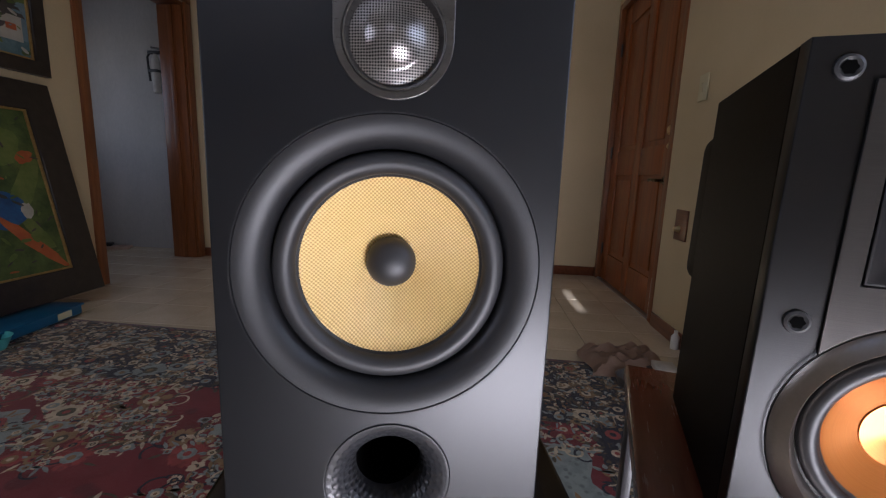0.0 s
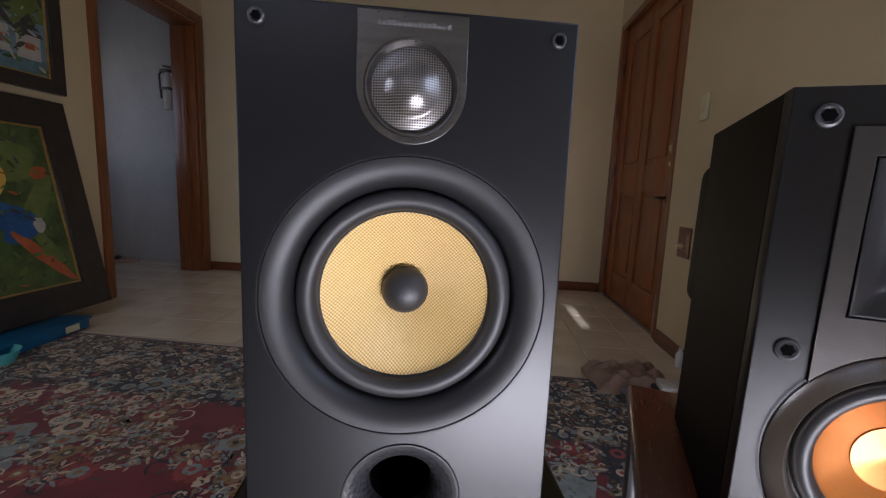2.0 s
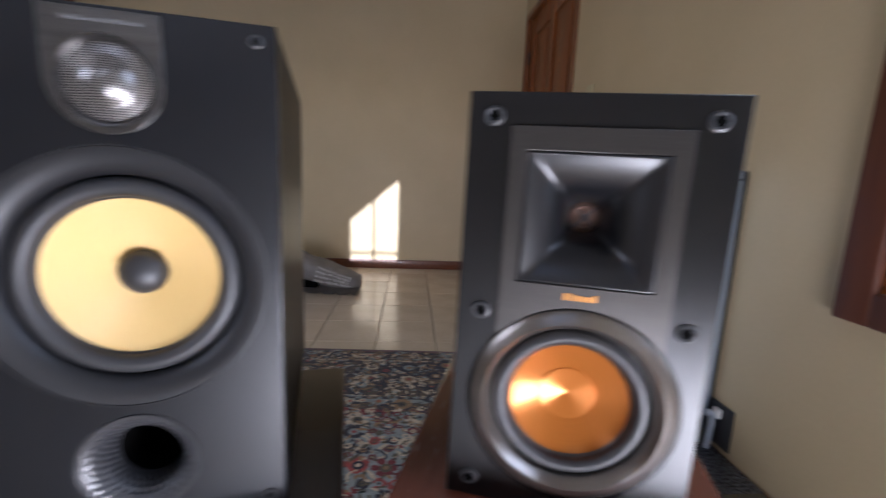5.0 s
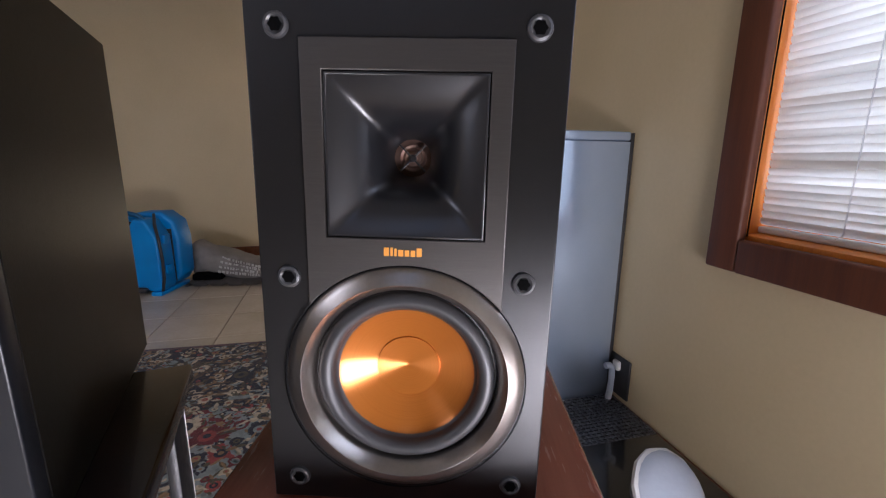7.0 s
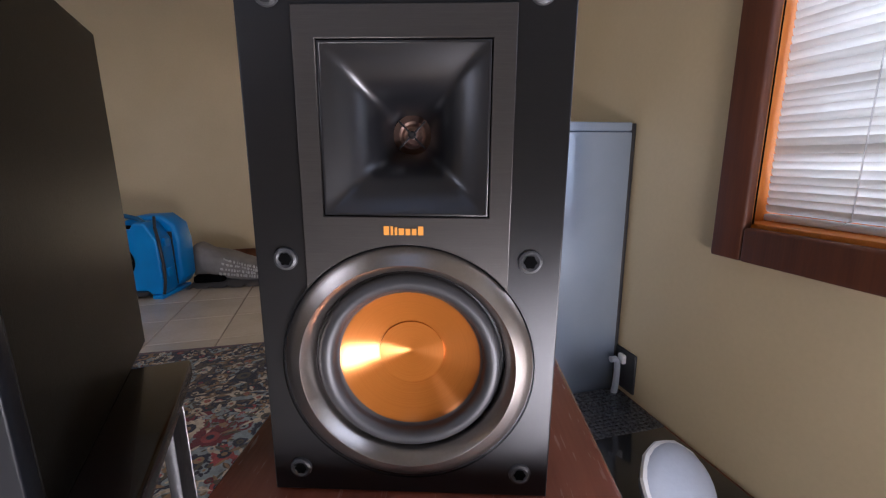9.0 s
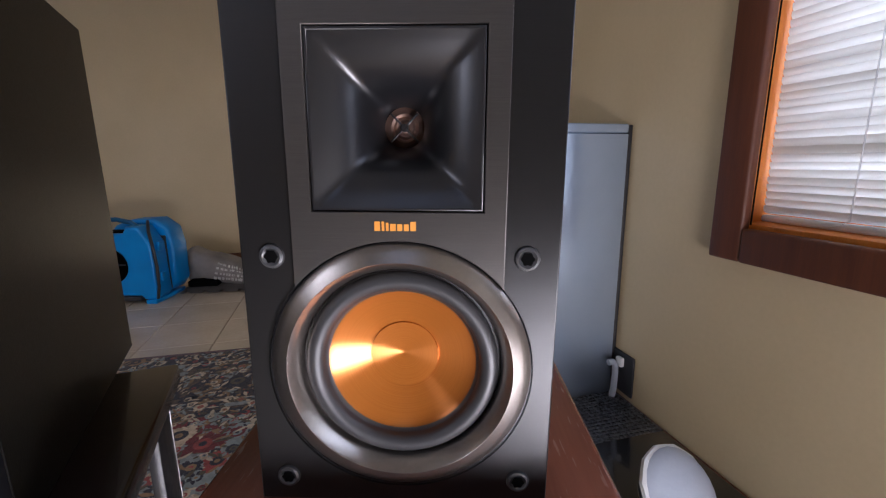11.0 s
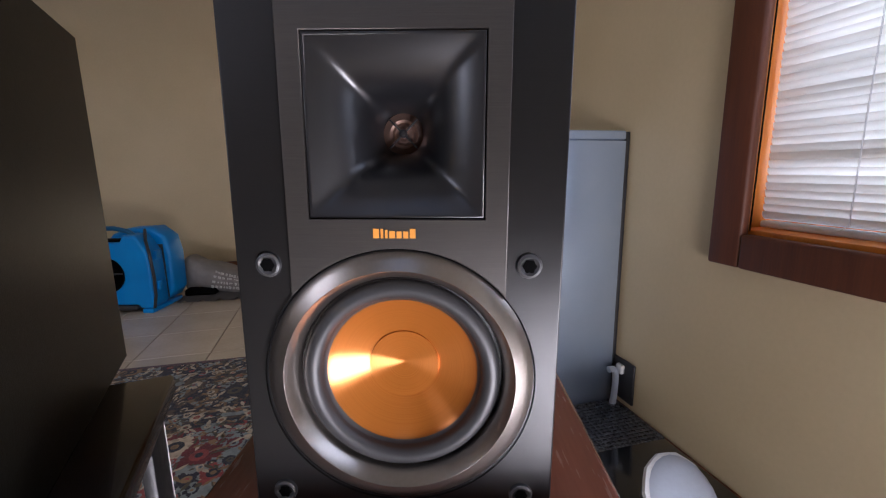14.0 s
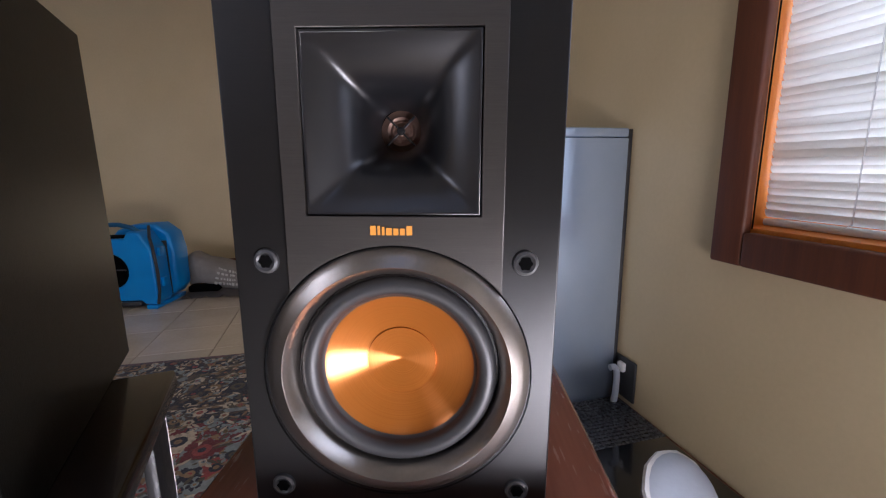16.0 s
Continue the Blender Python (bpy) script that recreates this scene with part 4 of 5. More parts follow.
# ---------------------------------------------------------------- things by the north wall
def air_mover():
    """Snail-shaped blower: chamfered front shell with a round intake, a second shell behind, carrying handle and looped cord."""
    am = thing("carpet_blower", (-0.424, 3.155, 0.0), -14, "blue plastic carpet blower standing on the tiles", "blower")
    front = [(-0.19, 0.045), (0.085, 0.045), (0.105, 0.025), (0.165, 0.025), (0.180, 0.05), (0.175, 0.33), (0.120, 0.425), (0.055, 0.430), (0.035, 0.395), (-0.12, 0.390), (-0.19, 0.36)]
    shell = part("front_shell", sheet("front_shell", [front, circle(-0.060, 0.215, 0.095, 40)], 0.13, M_BLUE, 0.012), M_BLUE, am, "bright blue front shell", (0, -0.14, 0))
    part("intake", lathe([(0.098, 0.004), (0.090, -0.002), (0.086, 0.02), (0.03, 0.05), (0.0, 0.045)], 40), M_HOLESHADE, shell, "black round intake", (-0.060, 0.004, 0.215))
    part("grille_bar", box(-0.150, 0.030, 0.211, 0.030, 0.033, 0.219, 0.001), M_DARKPLASTIC, shell)
    part("grille_bar", box(-0.064, 0.030, 0.125, -0.056, 0.033, 0.305, 0.001), M_DARKPLASTIC, shell)
    rear = [(-0.17, 0.04), (0.17, 0.04), (0.205, 0.09), (0.210, 0.30), (0.190, 0.40), (0.12, 0.455), (-0.02, 0.450), (-0.10, 0.42), (-0.17, 0.34)]
    part("rear_shell", sheet("rear_shell", [rear], 0.14, M_BLUE, 0.018), M_BLUE, am, "", (0, 0.0, 0))
    part("seam", box(-0.165, -0.0095, 0.05, 0.176, -0.0005, 0.36, 0.002), M_DARKPLASTIC, am)
    # solid black slab, the shade of a recess put into its colour
    part("top_recess", box(-0.165, -0.12, 0.389, 0.025, -0.03, 0.402, 0.004), M_HOLESHADE, am)
    part("base_rail", box(-0.17, -0.15, 0.018, 0.09, 0.10, 0.044, 0.006), M_DARKPLASTIC, am, "black base rail")
    for u in (-0.14, 0.14):
        part("foot", box(u - 0.03, -0.145, 0.0, u + 0.03, 0.13, 0.024, 0.006, 3), M_DARKPLASTIC if u < 0 else M_BLUE, am)
    part("handle", tube([(-0.19, -0.07, 0.385), (-0.18, -0.07, 0.435), (-0.13, -0.07, 0.462), (-0.03, -0.07, 0.462), (0.04, -0.07, 0.445), (0.075, -0.07, 0.418)], 0.013, 10), M_BLUEDARK, am, "dull blue carrying handle")
    part("cord", tube([(0.10, -0.02, 0.445), (0.150, -0.10, 0.40), (0.185, -0.135, 0.32), (0.196, -0.14, 0.20), (0.192, -0.14, 0.10), (0.170, -0.13, 0.028)], 0.008, 8), M_DARKPLASTIC, am, "black power cord")
    for z in (0.12, 0.29):
        part("latch", box(0.181, -0.10, z, 0.196, -0.06, z + 0.05, 0.004), M_BLUE, am)


def slumped_bag():
    """Soft bag fallen on its side: a bulging body that sinks to one end, an open mouth and a loose flap on the floor."""
    bg = thing("cloth_bag", (-0.007, 3.30, 0.0), -6, "slumped grey cloth bag with pale printed lettering", "bag")
    b = bmesh.new()
    nu, nv = 56, 32
    grid = []
    for i in range(nu + 1):
        u = i / nu
        x = -0.205 + 0.46 * u
        top = 0.285 - 0.185 * u ** 0.75 - 0.05 * max(0, 1 - u * 9) ** 2
        low = 0.055 * max(0, 1 - 2.4 * abs(u - 0.18)) + 0.004
        dep = 0.115 * (1 - (2 * u - 1) ** 6 * 0.55)
        row = []
        for j in range(nv):
            a = 2 * math.pi * j / nv
            c, q = math.cos(a), math.sin(a)
            y = dep * math.copysign(abs(c) ** 0.75, c)
            z = (top + low) / 2 + (top - low) / 2 * math.copysign(abs(q) ** 0.75, q)
            fold = 0.010 * noise.noise(Vector((x * 9, y * 5, z * 16))) + 0.006 * math.sin(26 * x + 9 * z + 3 * noise.noise(Vector((x * 6, y * 6, z * 6)))) + 0.003 * noise.noise(Vector((x * 45, y * 45, z * 45)))
            row.append(b.verts.new((x, y + fold * (1 if y > 0 else -1), max(0.003, z + 0.7 * fold))))
        grid.append(row)
    for i in range(nu):
        for j in range(nv):
            b.faces.new((grid[i][j], grid[i + 1][j], grid[i + 1][(j + 1) % nv], grid[i][(j + 1) % nv]))
    b.faces.new(grid[0])
    b.faces.new(grid[nu][::-1])
    bmesh.ops.recalc_face_normals(b, faces=b.faces)
    part("bag_body", b, M_BAG, bg)
    rng = random.Random(8)
    for r in range(4):
        x = 0.00 - 0.008 * r
        while x < 0.21:
            wd, hh = rng.uniform(0.006, 0.018), rng.uniform(0.006, 0.012)
            u = (x + 0.205) / 0.46
            top = 0.285 - 0.185 * u ** 0.75
            z = top * (0.86 - 0.16 * r)
            part("print_bar", box(-wd / 2, -0.003, -hh, wd / 2, 0.003, hh, 0.002, 1), M_PALEPRINT, bg, "", (x, -0.121 + 0.20 * max(0, z - 0.5 * top), z), (20, 18, 0))
            x += wd + rng.uniform(0.004, 0.009)
    # loose flap that spreads on the floor, and a black block for the mouth's shade above it
    f = bmesh.new()
    rows = []
    for i in range(25):
        x = -0.20 + 0.47 * i / 24
        rows.append([f.verts.new((x, -0.20 + 0.16 * k / 6, 0.006 + 0.018 * (k / 6) + 0.008 * abs(noise.noise(Vector((x * 14, k * 0.5, 1.0)))) + (0.016 if k == 0 and i % 5 == 2 else 0))) for k in range(7)])
    for p, q in zip(rows, rows[1:]):
        for k in range(6):
            f.faces.new((p[k], q[k], q[k + 1], p[k + 1]))
    bmesh.ops.solidify(f, geom=f.faces[:], thickness=0.005)
    bmesh.ops.recalc_face_normals(f, faces=f.faces)
    part("flap", f, M_BAG, bg, "loose cloth flap")
    part("mouth", box(-0.185, -0.126, 0.022, -0.01, -0.05, 0.062, 0.012, 3), M_HOLESHADE, bg, "black block for the shade in the open mouth")


air_mover()
slumped_bag()


# ---------------------------------------------------------------- things by the west wall
def blob(cx, cz, rx, rz, tilt=0, n=18, seed=1):
    rng = random.Random(seed)
    out = []
    for k in range(n):
        a = 2 * math.pi * k / n
        q = 1 + rng.uniform(-0.12, 0.12)
        x, z = rx * q * math.cos(a), rz * q * math.sin(a)
        c, s = math.cos(radians(tilt)), math.sin(radians(tilt))
        out.append((cx + x * c - z * s, cz + x * s + z * c))
    return out


def framed_painting(name, at, lean, w, h, f, shapes, ground, label):
    """Canvas in a broad dark frame; its back faces west, its base line runs along y."""
    fp = thing(name, at, 0, label, "painting")
    fp.matrix_world = pose(*at) @ pose(0, 0, 0, 0, -lean, 0) @ pose(0, 0, 0, 0, 0, 90)
    part("picture_frame", sheet("picture_frame", [rect(-w / 2, 0, w / 2, h), rect(-w / 2 + f, f, w / 2 - f, h - f)], 0.04, M_BLACKFRAME, 0.006), M_BLACKFRAME, fp, "broad black frame", (0, -0.04, 0))
    part("lip", sheet("lip", [rect(-w / 2 + f - 0.001, f - 0.001, w / 2 - f + 0.001, h - f + 0.001), rect(-w / 2 + f + 0.010, f + 0.010, w / 2 - f - 0.010, h - f - 0.010)], 0.012, M_GOLD, 0.002), M_GOLD, fp, "thin gilt lip", (0, -0.026, 0))
    cv = part("canvas", box(-w / 2 + f, -0.016, f, w / 2 - f, -0.012, h - f), ground, fp, smooth=False)
    rng = random.Random(len(shapes))
    strokes, pal = bmesh.new(), [P_GREEN, P_LEAF, P_ROOF, P_PALE, P_SKY, P_WATER, P_ORANGE]
    low, high = f + 0.03, h - f - 0.03
    for k in range(150):
        cx, cz, ln = rng.uniform(-w / 2 + f + 0.03, w / 2 - f - 0.03), rng.uniform(low, high), rng.uniform(0.008, 0.03)
        face = strokes.faces.new([strokes.verts.new((x, -0.00002 * k, z)) for x, z in blob(cx, cz, ln, ln * rng.uniform(0.2, 0.5), rng.uniform(-70, 70), 9, k)])
        face.material_index = rng.choice((0, 0, 1, 1, 2, 2, 6) if h > 1 else (0, 1, 2, 3, 4, 5, 2))
    bmesh.ops.recalc_face_normals(strokes, faces=strokes.faces)
    tagged(part("brushwork", strokes, pal, cv, "", (0, -0.0230, 0), smooth=False), kind="stuff")
    for i, (poly, mat) in enumerate(shapes):
        b = bmesh.new()
        b.faces.new([b.verts.new((x, 0, z)) for x, z in poly])
        bmesh.ops.recalc_face_normals(b, faces=b.faces)
        part("paint_patch", b, mat, cv, "", (0, -0.0164 - 0.0004 * i, 0), smooth=False)


def paint(name, c1, c2, scale=14):
    return surface("oil_paint_" + name, c1, c2, 0.4, 0, scale, (1, 1, 1), 60, 0.5)


P_GREEN = paint("green", (0.020, 0.045, 0.012), (0.10, 0.14, 0.035), 12)
P_LEAF = paint("leaf", (0.07, 0.11, 0.02), (0.16, 0.19, 0.05))
P_YELLOW = paint("yellow", (0.55, 0.30, 0.03), (0.68, 0.44, 0.06))
P_BLUE = paint("blue", (0.015, 0.05, 0.16), (0.03, 0.12, 0.28))
P_ORANGE = paint("orange", (0.30, 0.055, 0.015), (0.42, 0.11, 0.03))
P_PALE = paint("pale", (0.32, 0.30, 0.26), (0.45, 0.42, 0.36))
P_SKY = paint("sky", (0.10, 0.17, 0.22), (0.20, 0.27, 0.30), 6)
P_ROOF = paint("roof", (0.03, 0.028, 0.03), (0.07, 0.06, 0.055))
P_WATER = paint("water", (0.05, 0.11, 0.13), (0.14, 0.22, 0.24), 20)


# local x runs along y: plus is towards the doorway
framed_painting("leaning_painting", (XL + 0.22, 2.18, 0.066), 11.0, 0.94, 1.13, 0.145, [
    (blob(0.10, 0.80, 0.14, 0.11, 10, seed=2), P_LEAF), (blob(0.22, 0.60, 0.05, 0.16, -30, seed=3), P_LEAF), (blob(0.21, 0.36, 0.03, 0.12, 30, seed=4), P_LEAF),
    (blob(-0.04, 0.70, 0.13, 0.13, 0, seed=5), P_YELLOW), (blob(0.05, 0.52, 0.13, 0.07, -10, seed=6), P_BLUE), (blob(0.10, 0.44, 0.10, 0.05, 20, seed=7), P_BLUE),
    (blob(0.19, 0.47, 0.03, 0.04, 0, seed=9), P_PALE), (blob(0.18, 0.30, 0.20, 0.030, -48, seed=8), P_ORANGE), (blob(0.25, 0.74, 0.05, 0.03, 20, seed=10), P_ORANGE)],
    P_GREEN, "large leaning painting of foliage and bright shapes, dark frame")
framed_painting("hung_painting", (XL + 0.002, 2.282, 1.227), 0.0, 0.80, 0.62, 0.072, [
    (rect(-0.32, 0.074, 0.326, 0.16), P_WATER), (blob(0.22, 0.42, 0.14, 0.10, 0, seed=11), P_LEAF), (blob(-0.05, 0.40, 0.18, 0.09, 0, seed=12), P_GREEN),
    (rect(0.03, 0.16, 0.14, 0.30), P_PALE), (rect(0.17, 0.15, 0.29, 0.28), P_PALE), ([(0.00, 0.29), (0.085, 0.40), (0.17, 0.29)], P_ROOF), ([(0.14, 0.27), (0.24, 0.38), (0.31, 0.27)], P_ROOF),
    (rect(0.06, 0.20, 0.11, 0.24), P_ORANGE), (rect(0.21, 0.20, 0.26, 0.23), P_ORANGE), (rect(-0.22, 0.16, -0.04, 0.30), P_PALE), ([(-0.26, 0.29), (-0.13, 0.40), (0.0, 0.29)], P_ROOF)],
    P_SKY, "small hung painting of houses by water, black frame")

crate = thing("plastic_crate", (-1.60, 2.20, 0.0065), 6, "flat blue plastic crate lid under the painting", "crate")
part("tray", box(-0.14, -0.42, 0.0, 0.06, 0.17, 0.055, 0.012, 3), M_BLUEDARK, crate)
part("rim", box(-0.15, -0.43, 0.046, 0.066, 0.178, 0.0558, 0.004), M_BLUEDARK, crate)
part("label", box(0.0605, 0.02, 0.010, 0.0615, 0.10, 0.042), M_LABEL, crate, "faded cream paper label", smooth=False)
bowl = thing("small_bowl", (-1.50, 1.90, 0.0065), 0, "small pale teal plastic bowl on the rug", "bowl")
part("bowl_body", lathe([(0.0, -0.004), (0.045, -0.004), (0.050, 0.0), (0.070, 0.05), (0.073, 0.051), (0.068, 0.048), (0.047, 0.004), (0.0, 0.003)], 40), M_TEAL, bowl, "", (0, 0, 0.005), (-90, 0, 0)).scale = (1, -1, 1)

# fire extinguisher on the corridor wall
ex = thing("fire_extinguisher", (-2.405, 4.130, 1.41), 0, "dull white fire extinguisher hung on the corridor wall", "extinguisher")
part("cylinder", lathe([(0, 0), (0.029, 0.0), (0.034, 0.012), (0.034, 0.25), (0.029, 0.285), (0.016, 0.315), (0.016, 0.33), (0, 0.33)], 28), M_PALEPRINT, ex, "dull white cylinder", (0, 0, 0), (-90, 0, 0)).scale = (1, -1, 1)
part("bracket", box(-0.042, -0.042, 0.17, 0.042, 0.062, 0.192, 0.002), M_DARKPLASTIC, ex)
part("valve", box(-0.06, -0.02, 0.325, 0.05, 0.02, 0.35, 0.006), M_DARKPLASTIC, ex)
part("lever", box(-0.085, -0.012, 0.362, 0.045, 0.012, 0.378, 0.004), M_DARKPLASTIC, ex, "", (0, 0, 0), (0, 8, 0))
part("hose", tube([(-0.05, 0, 0.34), (-0.075, 0, 0.30), (-0.07, 0, 0.2), (-0.062, 0, 0.1)], 0.009, 8), M_DARKPLASTIC, ex)

# dark shoe-like bundle on the corridor floor
bun = thing("cloth_bundle", (-2.90, 4.02, 0.0), 20, "small dark folded cloth on the corridor floor", "cloth")
part("fold", box(-0.22, -0.06, 0.0, 0.16, 0.06, 0.03, 0.012, 3), M_KRAFT, bun)
part("fold", box(-0.20, -0.045, 0.0305, 0.02, 0.05, 0.06, 0.012, 3), M_DARKPLASTIC, bun, "", (0, 0, 0), (0, 0, 6))

# small things on the floor near the door
rb = thing("small_carton", (1.03, 2.305, 0.0), 12, "small red and white card carton on the floor", "carton")
part("carton", box(-0.045, -0.036, 0, 0.045, 0.036, 0.013, 0.002), M_RED, rb)
part("label", box(-0.034, -0.032, 0.0132, 0.041, 0.033, 0.0138), M_PALEPRINT, rb, "white printed face", smooth=False)
part("panel", box(-0.012, -0.018, 0.0141, 0.032, 0.018, 0.0146), M_SOCKET, rb, smooth=False)


def crumple(name, at, rx, ry, h, mat, label, category, seed):
    t = thing(name, at, 0, label, category)
    b = bmesh.new()
    n_ = 22
    g = []
    for i in range(n_ + 1):
        row = []
        for j in range(n_ + 1):
            u, v = 2 * i / n_ - 1, 2 * j / n_ - 1
            e = max(0.0, 1 - max(abs(u), abs(v)) ** 3)
            z = 0.006 + h * e * (0.55 + 0.8 * abs(noise.noise(Vector((u * 2.2 + seed, v * 2.2, seed))))) + 0.01 * e * noise.noise(Vector((u * 7, v * 7, seed)))
            row.append(b.verts.new((rx * u * (1 + 0.2 * noise.noise(Vector((u, v, seed + 4)))), ry * v, max(0.002, z))))
        g.append(row)
    for i in range(n_):
        for j in range(n_):
            b.faces.new((g[i][j], g[i + 1][j], g[i + 1][j + 1], g[i][j + 1]))
    bmesh.ops.solidify(b, geom=b.faces[:], thickness=0.001)
    bmesh.ops.recalc_face_normals(b, faces=b.faces)
    part("folds", b, mat, t)


crumple("crumpled_paper", (1.12, 2.17, 0.0065), 0.17, 0.13, 0.10, M_KRAFT, "crumpled brown wrapping paper on the rug", "paper", 3.0)

# bright odds and ends on the floor by the east wall
dish = thing("metal_dish", (1.075, 1.985, 0.0065), -16, "small bright metal dish on the rug", "dish")
part("rim", lathe([(0.030, 0.0), (0.042, 0.004), (0.052, 0.045), (0.055, 0.046), (0.050, 0.043), (0.038, 0.008), (0.0, 0.007)], 32), M_STEEL, dish, "", (0, 0, 0), (90, 0, 0))
obx = thing("open_box", (1.235, 1.99, 0.0065), -16, "open black box of clear wrapped cartons", "box")
part("box_body", box(-0.09, -0.09, 0, 0.10, 0.10, 0.05, 0.006), M_DARKPLASTIC, obx)
part("carton", box(-0.06, -0.01, 0.0505, 0.02, 0.08, 0.075, 0.004), M_PALEPRINT, obx, "pale carton", (0, 0, 0), (0, 0, 10))
part("wrapper", box(-0.01, -0.075, 0.0505, 0.08, -0.02, 0.066, 0.004), M_STEEL, obx, "bright foil wrapper", (0, 0, 0), (0, 0, -14))
bt = thing("small_bottle", (1.435, 2.42, 0.0), 0, "small pale bottle standing by the baseboard", "bottle")
part("bottle_body", lathe([(0, 0), (0.018, 0), (0.019, -0.004), (0.019, -0.06), (0.009, -0.075), (0.009, -0.09), (0, -0.09)], 24), M_WHITE, bt, "", (0, 0, 0), (-90, 0, 0))


# ---------------------------------------------------------------- rug
def rug_material(name, c1, c2, c3, scale):
    """Knotted wool pile: two tones with a scatter of a third, and a fine pile relief."""
    m, n, l, b = material(name)
    tc = n.new("ShaderNodeTexCoord")
    vor, nz, pile = n.new("ShaderNodeTexVoronoi"), n.new("ShaderNodeTexNoise"), n.new("ShaderNodeTexNoise")
    vor.inputs["Scale"].default_value, nz.inputs["Scale"].default_value, pile.inputs["Scale"].default_value = scale, scale * 0.6, 420
    nz.inputs["Detail"].default_value, nz.inputs["Roughness"].default_value = 4, 0.7
    for t in (vor, nz, pile):
        l.new(tc.outputs["Object"], t.inputs["Vector"])
    r1, r2 = n.new("ShaderNodeMapRange"), n.new("ShaderNodeMapRange")
    r1.inputs[1].default_value, r1.inputs[2].default_value = 0.46, 0.54
    r2.inputs[1].default_value, r2.inputs[2].default_value = 0.30, 0.22
    l.new(nz.outputs[0], r1.inputs[0])
    l.new(vor.outputs["Distance"], r2.inputs[0])
    mixes = []
    for _ in range(2):
        x = n.new("ShaderNodeMix")
        x.data_type = "RGBA"
        mixes.append(x)
    mixes[0].inputs[6].default_value, mixes[0].inputs[7].default_value, mixes[1].inputs[7].default_value = (*c1, 1), (*c2, 1), (*c3, 1)
    l.new(r1.outputs[0], mixes[0].inputs[0])
    l.new(mixes[0].outputs[2], mixes[1].inputs[6])
    l.new(r2.outputs[0], mixes[1].inputs[0])
    l.new(mixes[1].outputs[2], b.inputs["Base Color"])
    b.inputs["Roughness"].default_value = 0.95
    b.inputs["Sheen Weight"].default_value = 0.2
    bp = n.new("ShaderNodeBump")
    bp.inputs["Strength"].default_value, bp.inputs["Distance"].default_value = 0.5, 0.003
    l.new(pile.outputs[0], bp.inputs["Height"])
    l.new(bp.outputs[0], b.inputs["Normal"])
    return m


NAVY, CREAM, ROSE, SKYB, TAN, MAROON, OLIVE = (0.008, 0.009, 0.024), (0.55, 0.45, 0.31), (0.30, 0.042, 0.034), (0.24, 0.28, 0.27), (0.26, 0.155, 0.065), (0.135, 0.006, 0.010), (0.075, 0.062, 0.03)
R_FIELD = rug_material("rug_red_field", MAROON, (0.16, 0.012, 0.018), (0.10, 0.007, 0.012), 9)
R_BORDER = rug_material("rug_tan_border", (0.090, 0.058, 0.032), (0.014, 0.012, 0.020), (0.16, 0.105, 0.05), 22)
R_EDGE = rug_material("rug_dark_edge", (0.10, 0.02, 0.02), (0.06, 0.015, 0.02), NAVY, 30)
R_COLORS = [rug_material("rug_motif_" + nm, c, tuple(v * 0.8 for v in c), tuple(v * 0.6 for v in c), 40) for nm, c in
            (("navy", NAVY), ("cream", CREAM), ("rose", ROSE), ("pale_blue", SKYB), ("tan", TAN), ("olive", OLIVE), ("maroon", MAROON))]


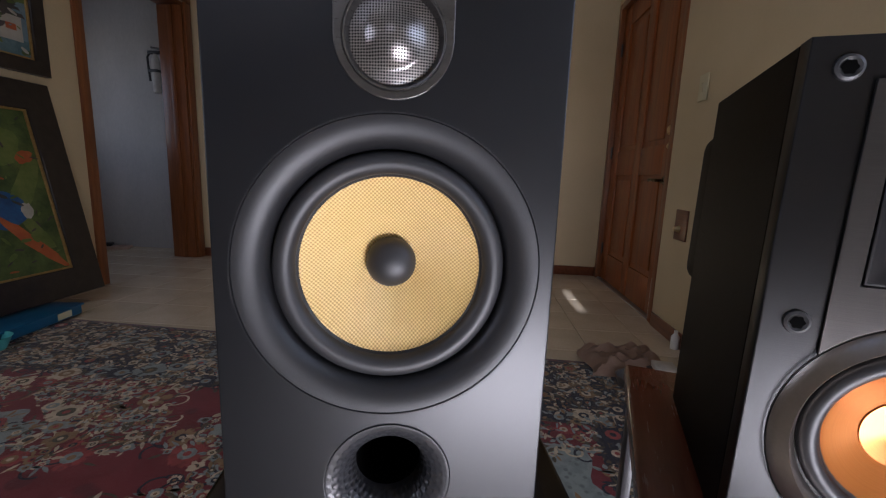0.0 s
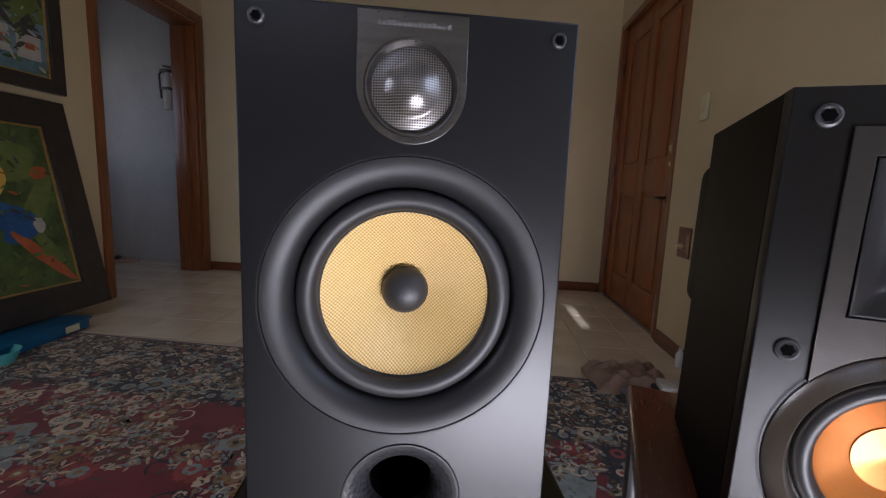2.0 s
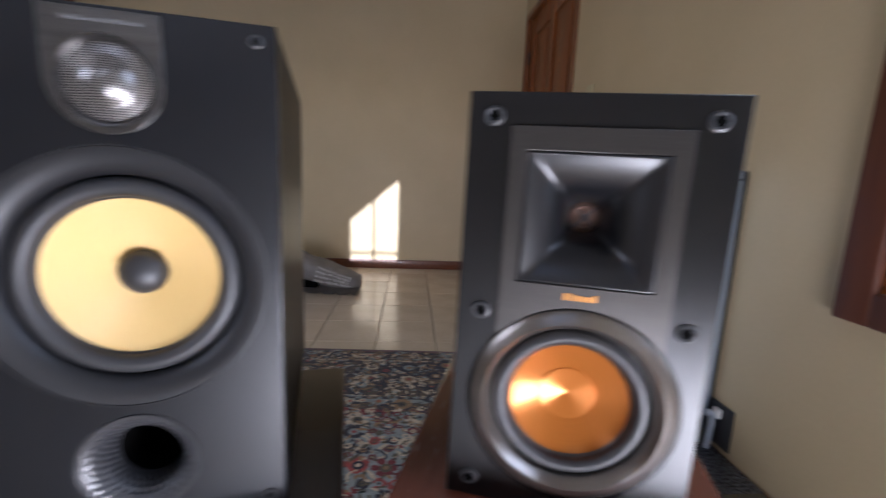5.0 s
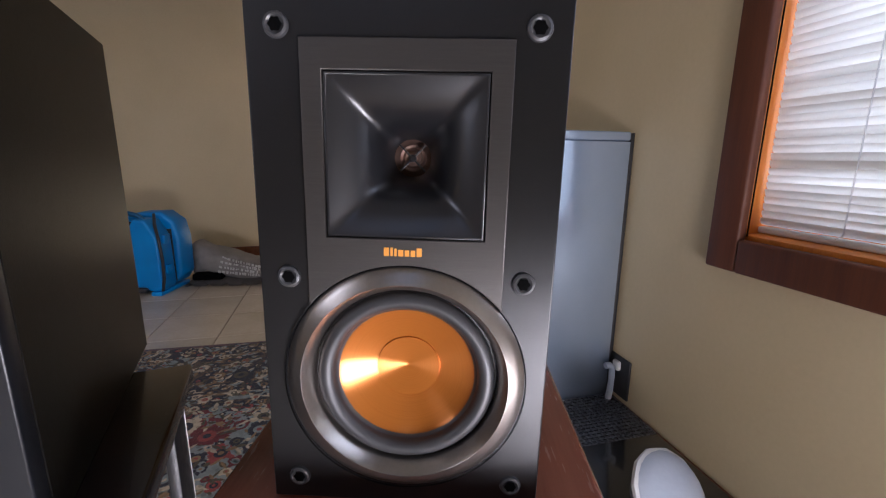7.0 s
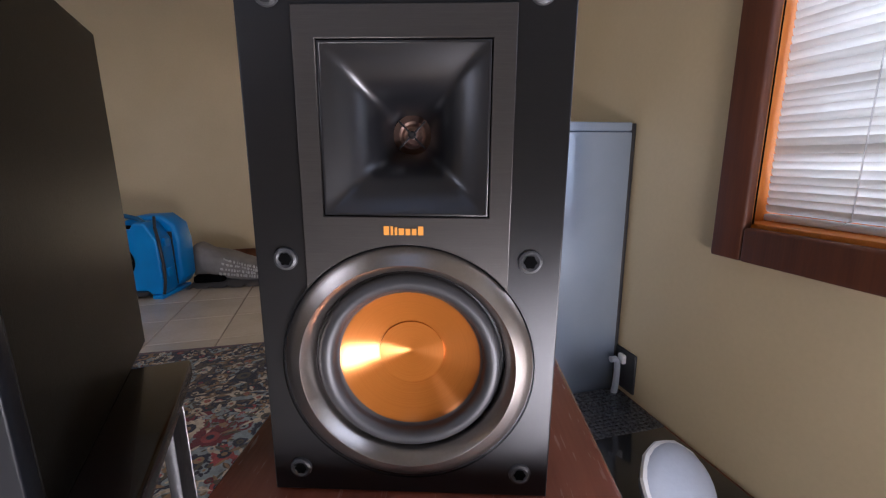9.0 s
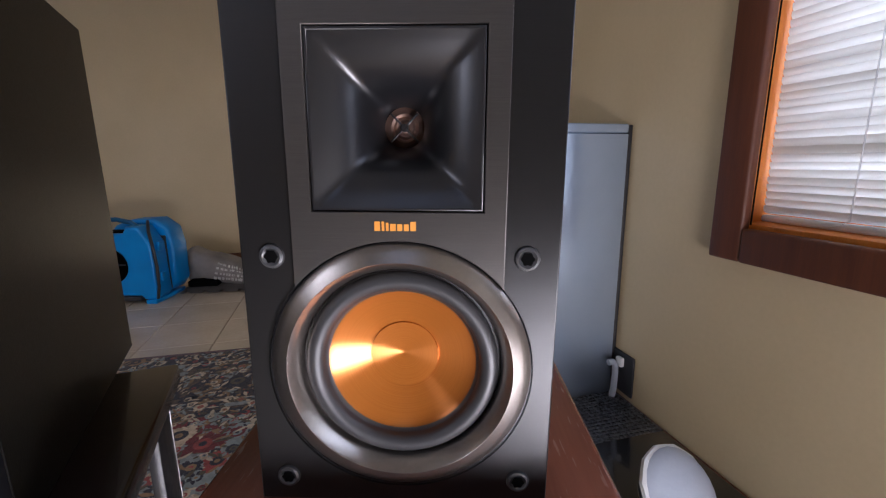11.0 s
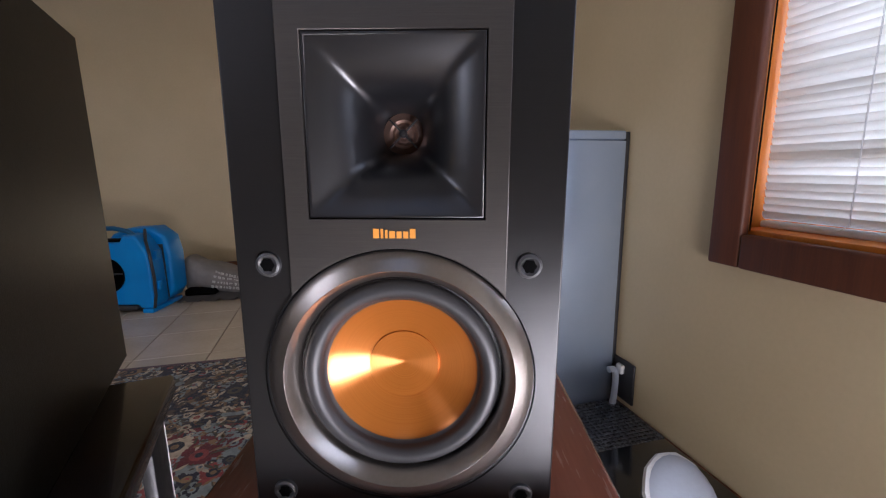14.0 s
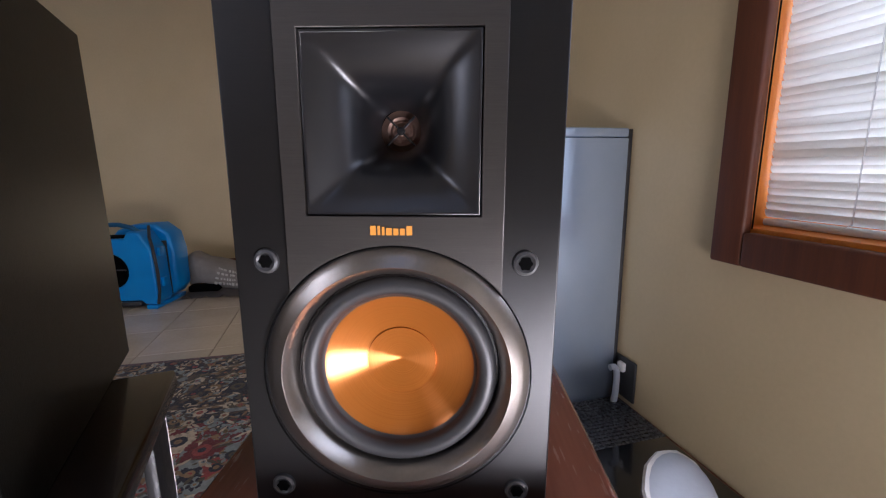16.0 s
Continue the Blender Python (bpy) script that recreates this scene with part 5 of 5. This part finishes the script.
def persian_rug():
    RX0, RX1, RY0, RY1 = -1.84, 1.28, 0.33, 2.225
    rg = thing("persian_rug", (0, 0, 0), -2.4, "worn red persian rug with dense floral border", "rug")
    part("edge_binding", box(RX0, RY0, 0.0005, RX1, RY1, 0.0055, 0.002), R_EDGE, rg)
    part("border", box(RX0 + 0.025, RY0 + 0.025, 0.0056, RX1 - 0.025, RY1 - 0.025, 0.0060), R_BORDER, rg, smooth=False)
    BW = 0.50
    part("field", box(RX0 + BW, RY0 + BW, 0.00605, RX1 - BW, RY1 - BW, 0.0064), R_FIELD, rg, smooth=False)
    rng = random.Random(21)
    verts, faces, mats = [], [], []

    def poly(pts, z, mi):
        if any(not (RX0 + 0.012 < x < RX1 - 0.012 and RY0 + 0.012 < y < RY1 - 0.012) for x, y in pts):
            return
        base = len(verts)
        verts.extend((x, y, z) for x, y in pts)
        faces.append(tuple(range(base, base + len(pts))))
        mats.append(mi)

    def rosette(x, y, r, petals, mo, mi, mc, z):
        a0 = rng.uniform(0, 6.28)
        for k in range(petals):
            a = a0 + 2 * math.pi * k / petals
            c, s = math.cos(a), math.sin(a)
            g = rng.uniform(0.75, 1.25)
            loc = [(0.25, 0.0), (0.55 * g, -0.30), (0.85 * g, -0.34), (1.05 * g, -0.10), (0.90 * g, 0.0), (1.05 * g, 0.12), (0.85 * g, 0.32), (0.55 * g, 0.32)]
            poly([(x + r * (u * c - v * s), y + r * (u * s + v * c)) for u, v in loc], z + 0.00003 * (k % 2), mo)
        n = 9
        poly([(x + 0.50 * r * math.cos(6.283 * k / n), y + 0.50 * r * math.sin(6.283 * k / n)) for k in range(n)], z + 0.0001, mi)
        poly([(x + 0.22 * r * math.cos(6.283 * k / n), y + 0.22 * r * math.sin(6.283 * k / n)) for k in range(n)], z + 0.0002, mc)

    def leaf(x, y, ln, wd, a, mi, z):
        c, s = math.cos(a), math.sin(a)
        loc = [(0, 0), (0.3, -0.5), (0.65, -0.42), (1, 0), (0.65, 0.42), (0.3, 0.5)]
        poly([(x + ln * u * c - wd * v * s, y + ln * u * s + wd * v * c) for u, v in loc], z, mi)

    def vine(x, y, a, ln, mi, z):
        pts, w = [], 0.0035
        for k in range(9):
            pts.append((x, y, a))
            x += ln / 8 * math.cos(a)
            y += ln / 8 * math.sin(a)
            a += rng.uniform(0.1, 0.7) * (1 if ln > 0 else -1)
        for p, q in zip(pts, pts[1:]):
            nx, ny = -math.sin(p[2]) * w, math.cos(p[2]) * w
            poly([(p[0] - nx, p[1] - ny), (q[0] - nx, q[1] - ny), (q[0] + nx, q[1] + ny), (p[0] + nx, p[1] + ny)], z, mi)

    def in_border(x, y):
        return x < RX0 + BW or x > RX1 - BW or y < RY0 + BW or y > RY1 - BW

    # stripes that bound the border
    for off, wd, mi in ((0.045, 0.014, 4), (0.075, 0.022, 0), (0.112, 0.010, 1), (0.405, 0.010, 1), (0.432, 0.022, 3), (0.468, 0.012, 0)):
        x0, x1, y0, y1 = RX0 + off, RX1 - off, RY0 + off, RY1 - off
        for q in ((x0, y0, x1, y0 + wd), (x0, y1 - wd, x1, y1), (x0, y0 + wd, x0 + wd, y1 - wd), (x1 - wd, y0 + wd, x1, y1 - wd)):
            poly([(q[0], q[1]), (q[2], q[1]), (q[2], q[3]), (q[0], q[3])], 0.0065, mi)
    # pale blue lobed medallions in the field
    for mx, my, mr in ((0.42, 1.36, 0.36), (-1.05, 1.30, 0.20), (-0.45, 0.95, 0.25)):
        poly([(mx + mr * (1 + 0.10 * math.cos(10 * q)) * math.cos(q), my + mr * 0.95 * (1 + 0.10 * math.cos(10 * q)) * math.sin(q)) for q in [6.2832 * k / 80 for k in range(80)]], 0.00655, 3)
    spots, cells, tries = [], {}, 0
    while len(spots) < 3200 and tries < 40000:
        tries += 1
        x, y = rng.uniform(RX0 + 0.03, RX1 - 0.03), rng.uniform(RY0 + 0.03, RY1 - 0.03)
        r = rng.choice((0.012, 0.015, 0.020, 0.027, 0.036, 0.050 if tries < 900 else 0.02))
        ci, cj = int(x // 0.1), int(y // 0.1)
        near_by = [q for a in (-1, 0, 1) for c in (-1, 0, 1) for q in cells.get((ci + a, cj + c), ())]
        if all((x - a) ** 2 + (y - b_) ** 2 > (0.9 * (r + c)) ** 2 for a, b_, c in near_by):
            spots.append((x, y, r))
            cells.setdefault((ci, cj), []).append((x, y, r))
    for x, y, r in spots:
        edge = in_border(x, y)
        z = 0.0067 + rng.uniform(0, 0.0003)
        if edge:
            outer = rng.choice((0, 0, 1, 1, 3, 4, 0))
        else:
            near = min(x - RX0, RX1 - x, y - RY0, RY1 - y) < 0.85
            if noise.noise(Vector((x * 3.1, y * 3.1, 2.0))) < (-0.30 if near else -0.05):
                continue
            outer = rng.choice((1, 3, 4, 3, 1, 2)) if (x - 0.42) ** 2 + (y - 1.36) ** 2 > 0.12 else rng.choice((6, 2, 1, 6, 0))
        inner = rng.choice([k for k in range(6) if k != outer])
        centre = rng.choice([k for k in (1, 2, 4, 0) if k != inner])
        rosette(x, y, r, rng.choice((6, 8, 8, 10)), outer, inner, centre, z)
        for k in range(rng.choice((2, 3, 4))):
            a = rng.uniform(0, 6.28)
            leaf(x + r * math.cos(a), y + r * math.sin(a), rng.uniform(0.016, 0.045), rng.uniform(0.007, 0.015), a + rng.uniform(-0.6, 0.6), rng.choice((0, 3, 5, 1, 4) if edge else (1, 3, 5, 4)), z + 0.0004)
        if rng.random() < 0.5:
            a = rng.uniform(0, 6.28)
            vine(x + r * math.cos(a), y + r * math.sin(a), a, rng.uniform(0.06, 0.14), 0 if edge else rng.choice((1, 5, 0)), z - 0.0001)
    me = bpy.data.meshes.new("floral_pattern")
    me.from_pydata(verts, [], faces)
    for m in R_COLORS:
        me.materials.append(m)
    me.polygons.foreach_set("material_index", mats)
    mo = part("floral_pattern", me, None, rg, "floral motifs in navy, cream, rose and pale blue")
    tagged(mo, kind="stuff")


persian_rug()

# ---------------------------------------------------------------- floor tiles (pieces last)
tm = tile_mesh()
rest = bmesh.new()
TX0, TY0 = 0.145, 2.317
for i in range(-14, 6):
    for j in range(-11, 8):
        x, y = TX0 + (i + 0.5) * TILE, TY0 + (j + 0.5) * TILE
        if not (-3.45 < x < XR + 0.08 and YR - 0.05 < y < 4.3) or (x < XL - 0.15 and y < 1.55):
            continue
        if y > 2.0:
            part("tile", tm, M_TILE, floor, "", (x, y, 0), (0, 0, 0))
        else:
            h = TILE / 2 - 0.002
            box(x - h, y - h, -0.007, x + h, y + h, 0, bm=rest)
tagged(part("tile_bed", rest, M_TILE, floor, "", smooth=False), kind="stuff")
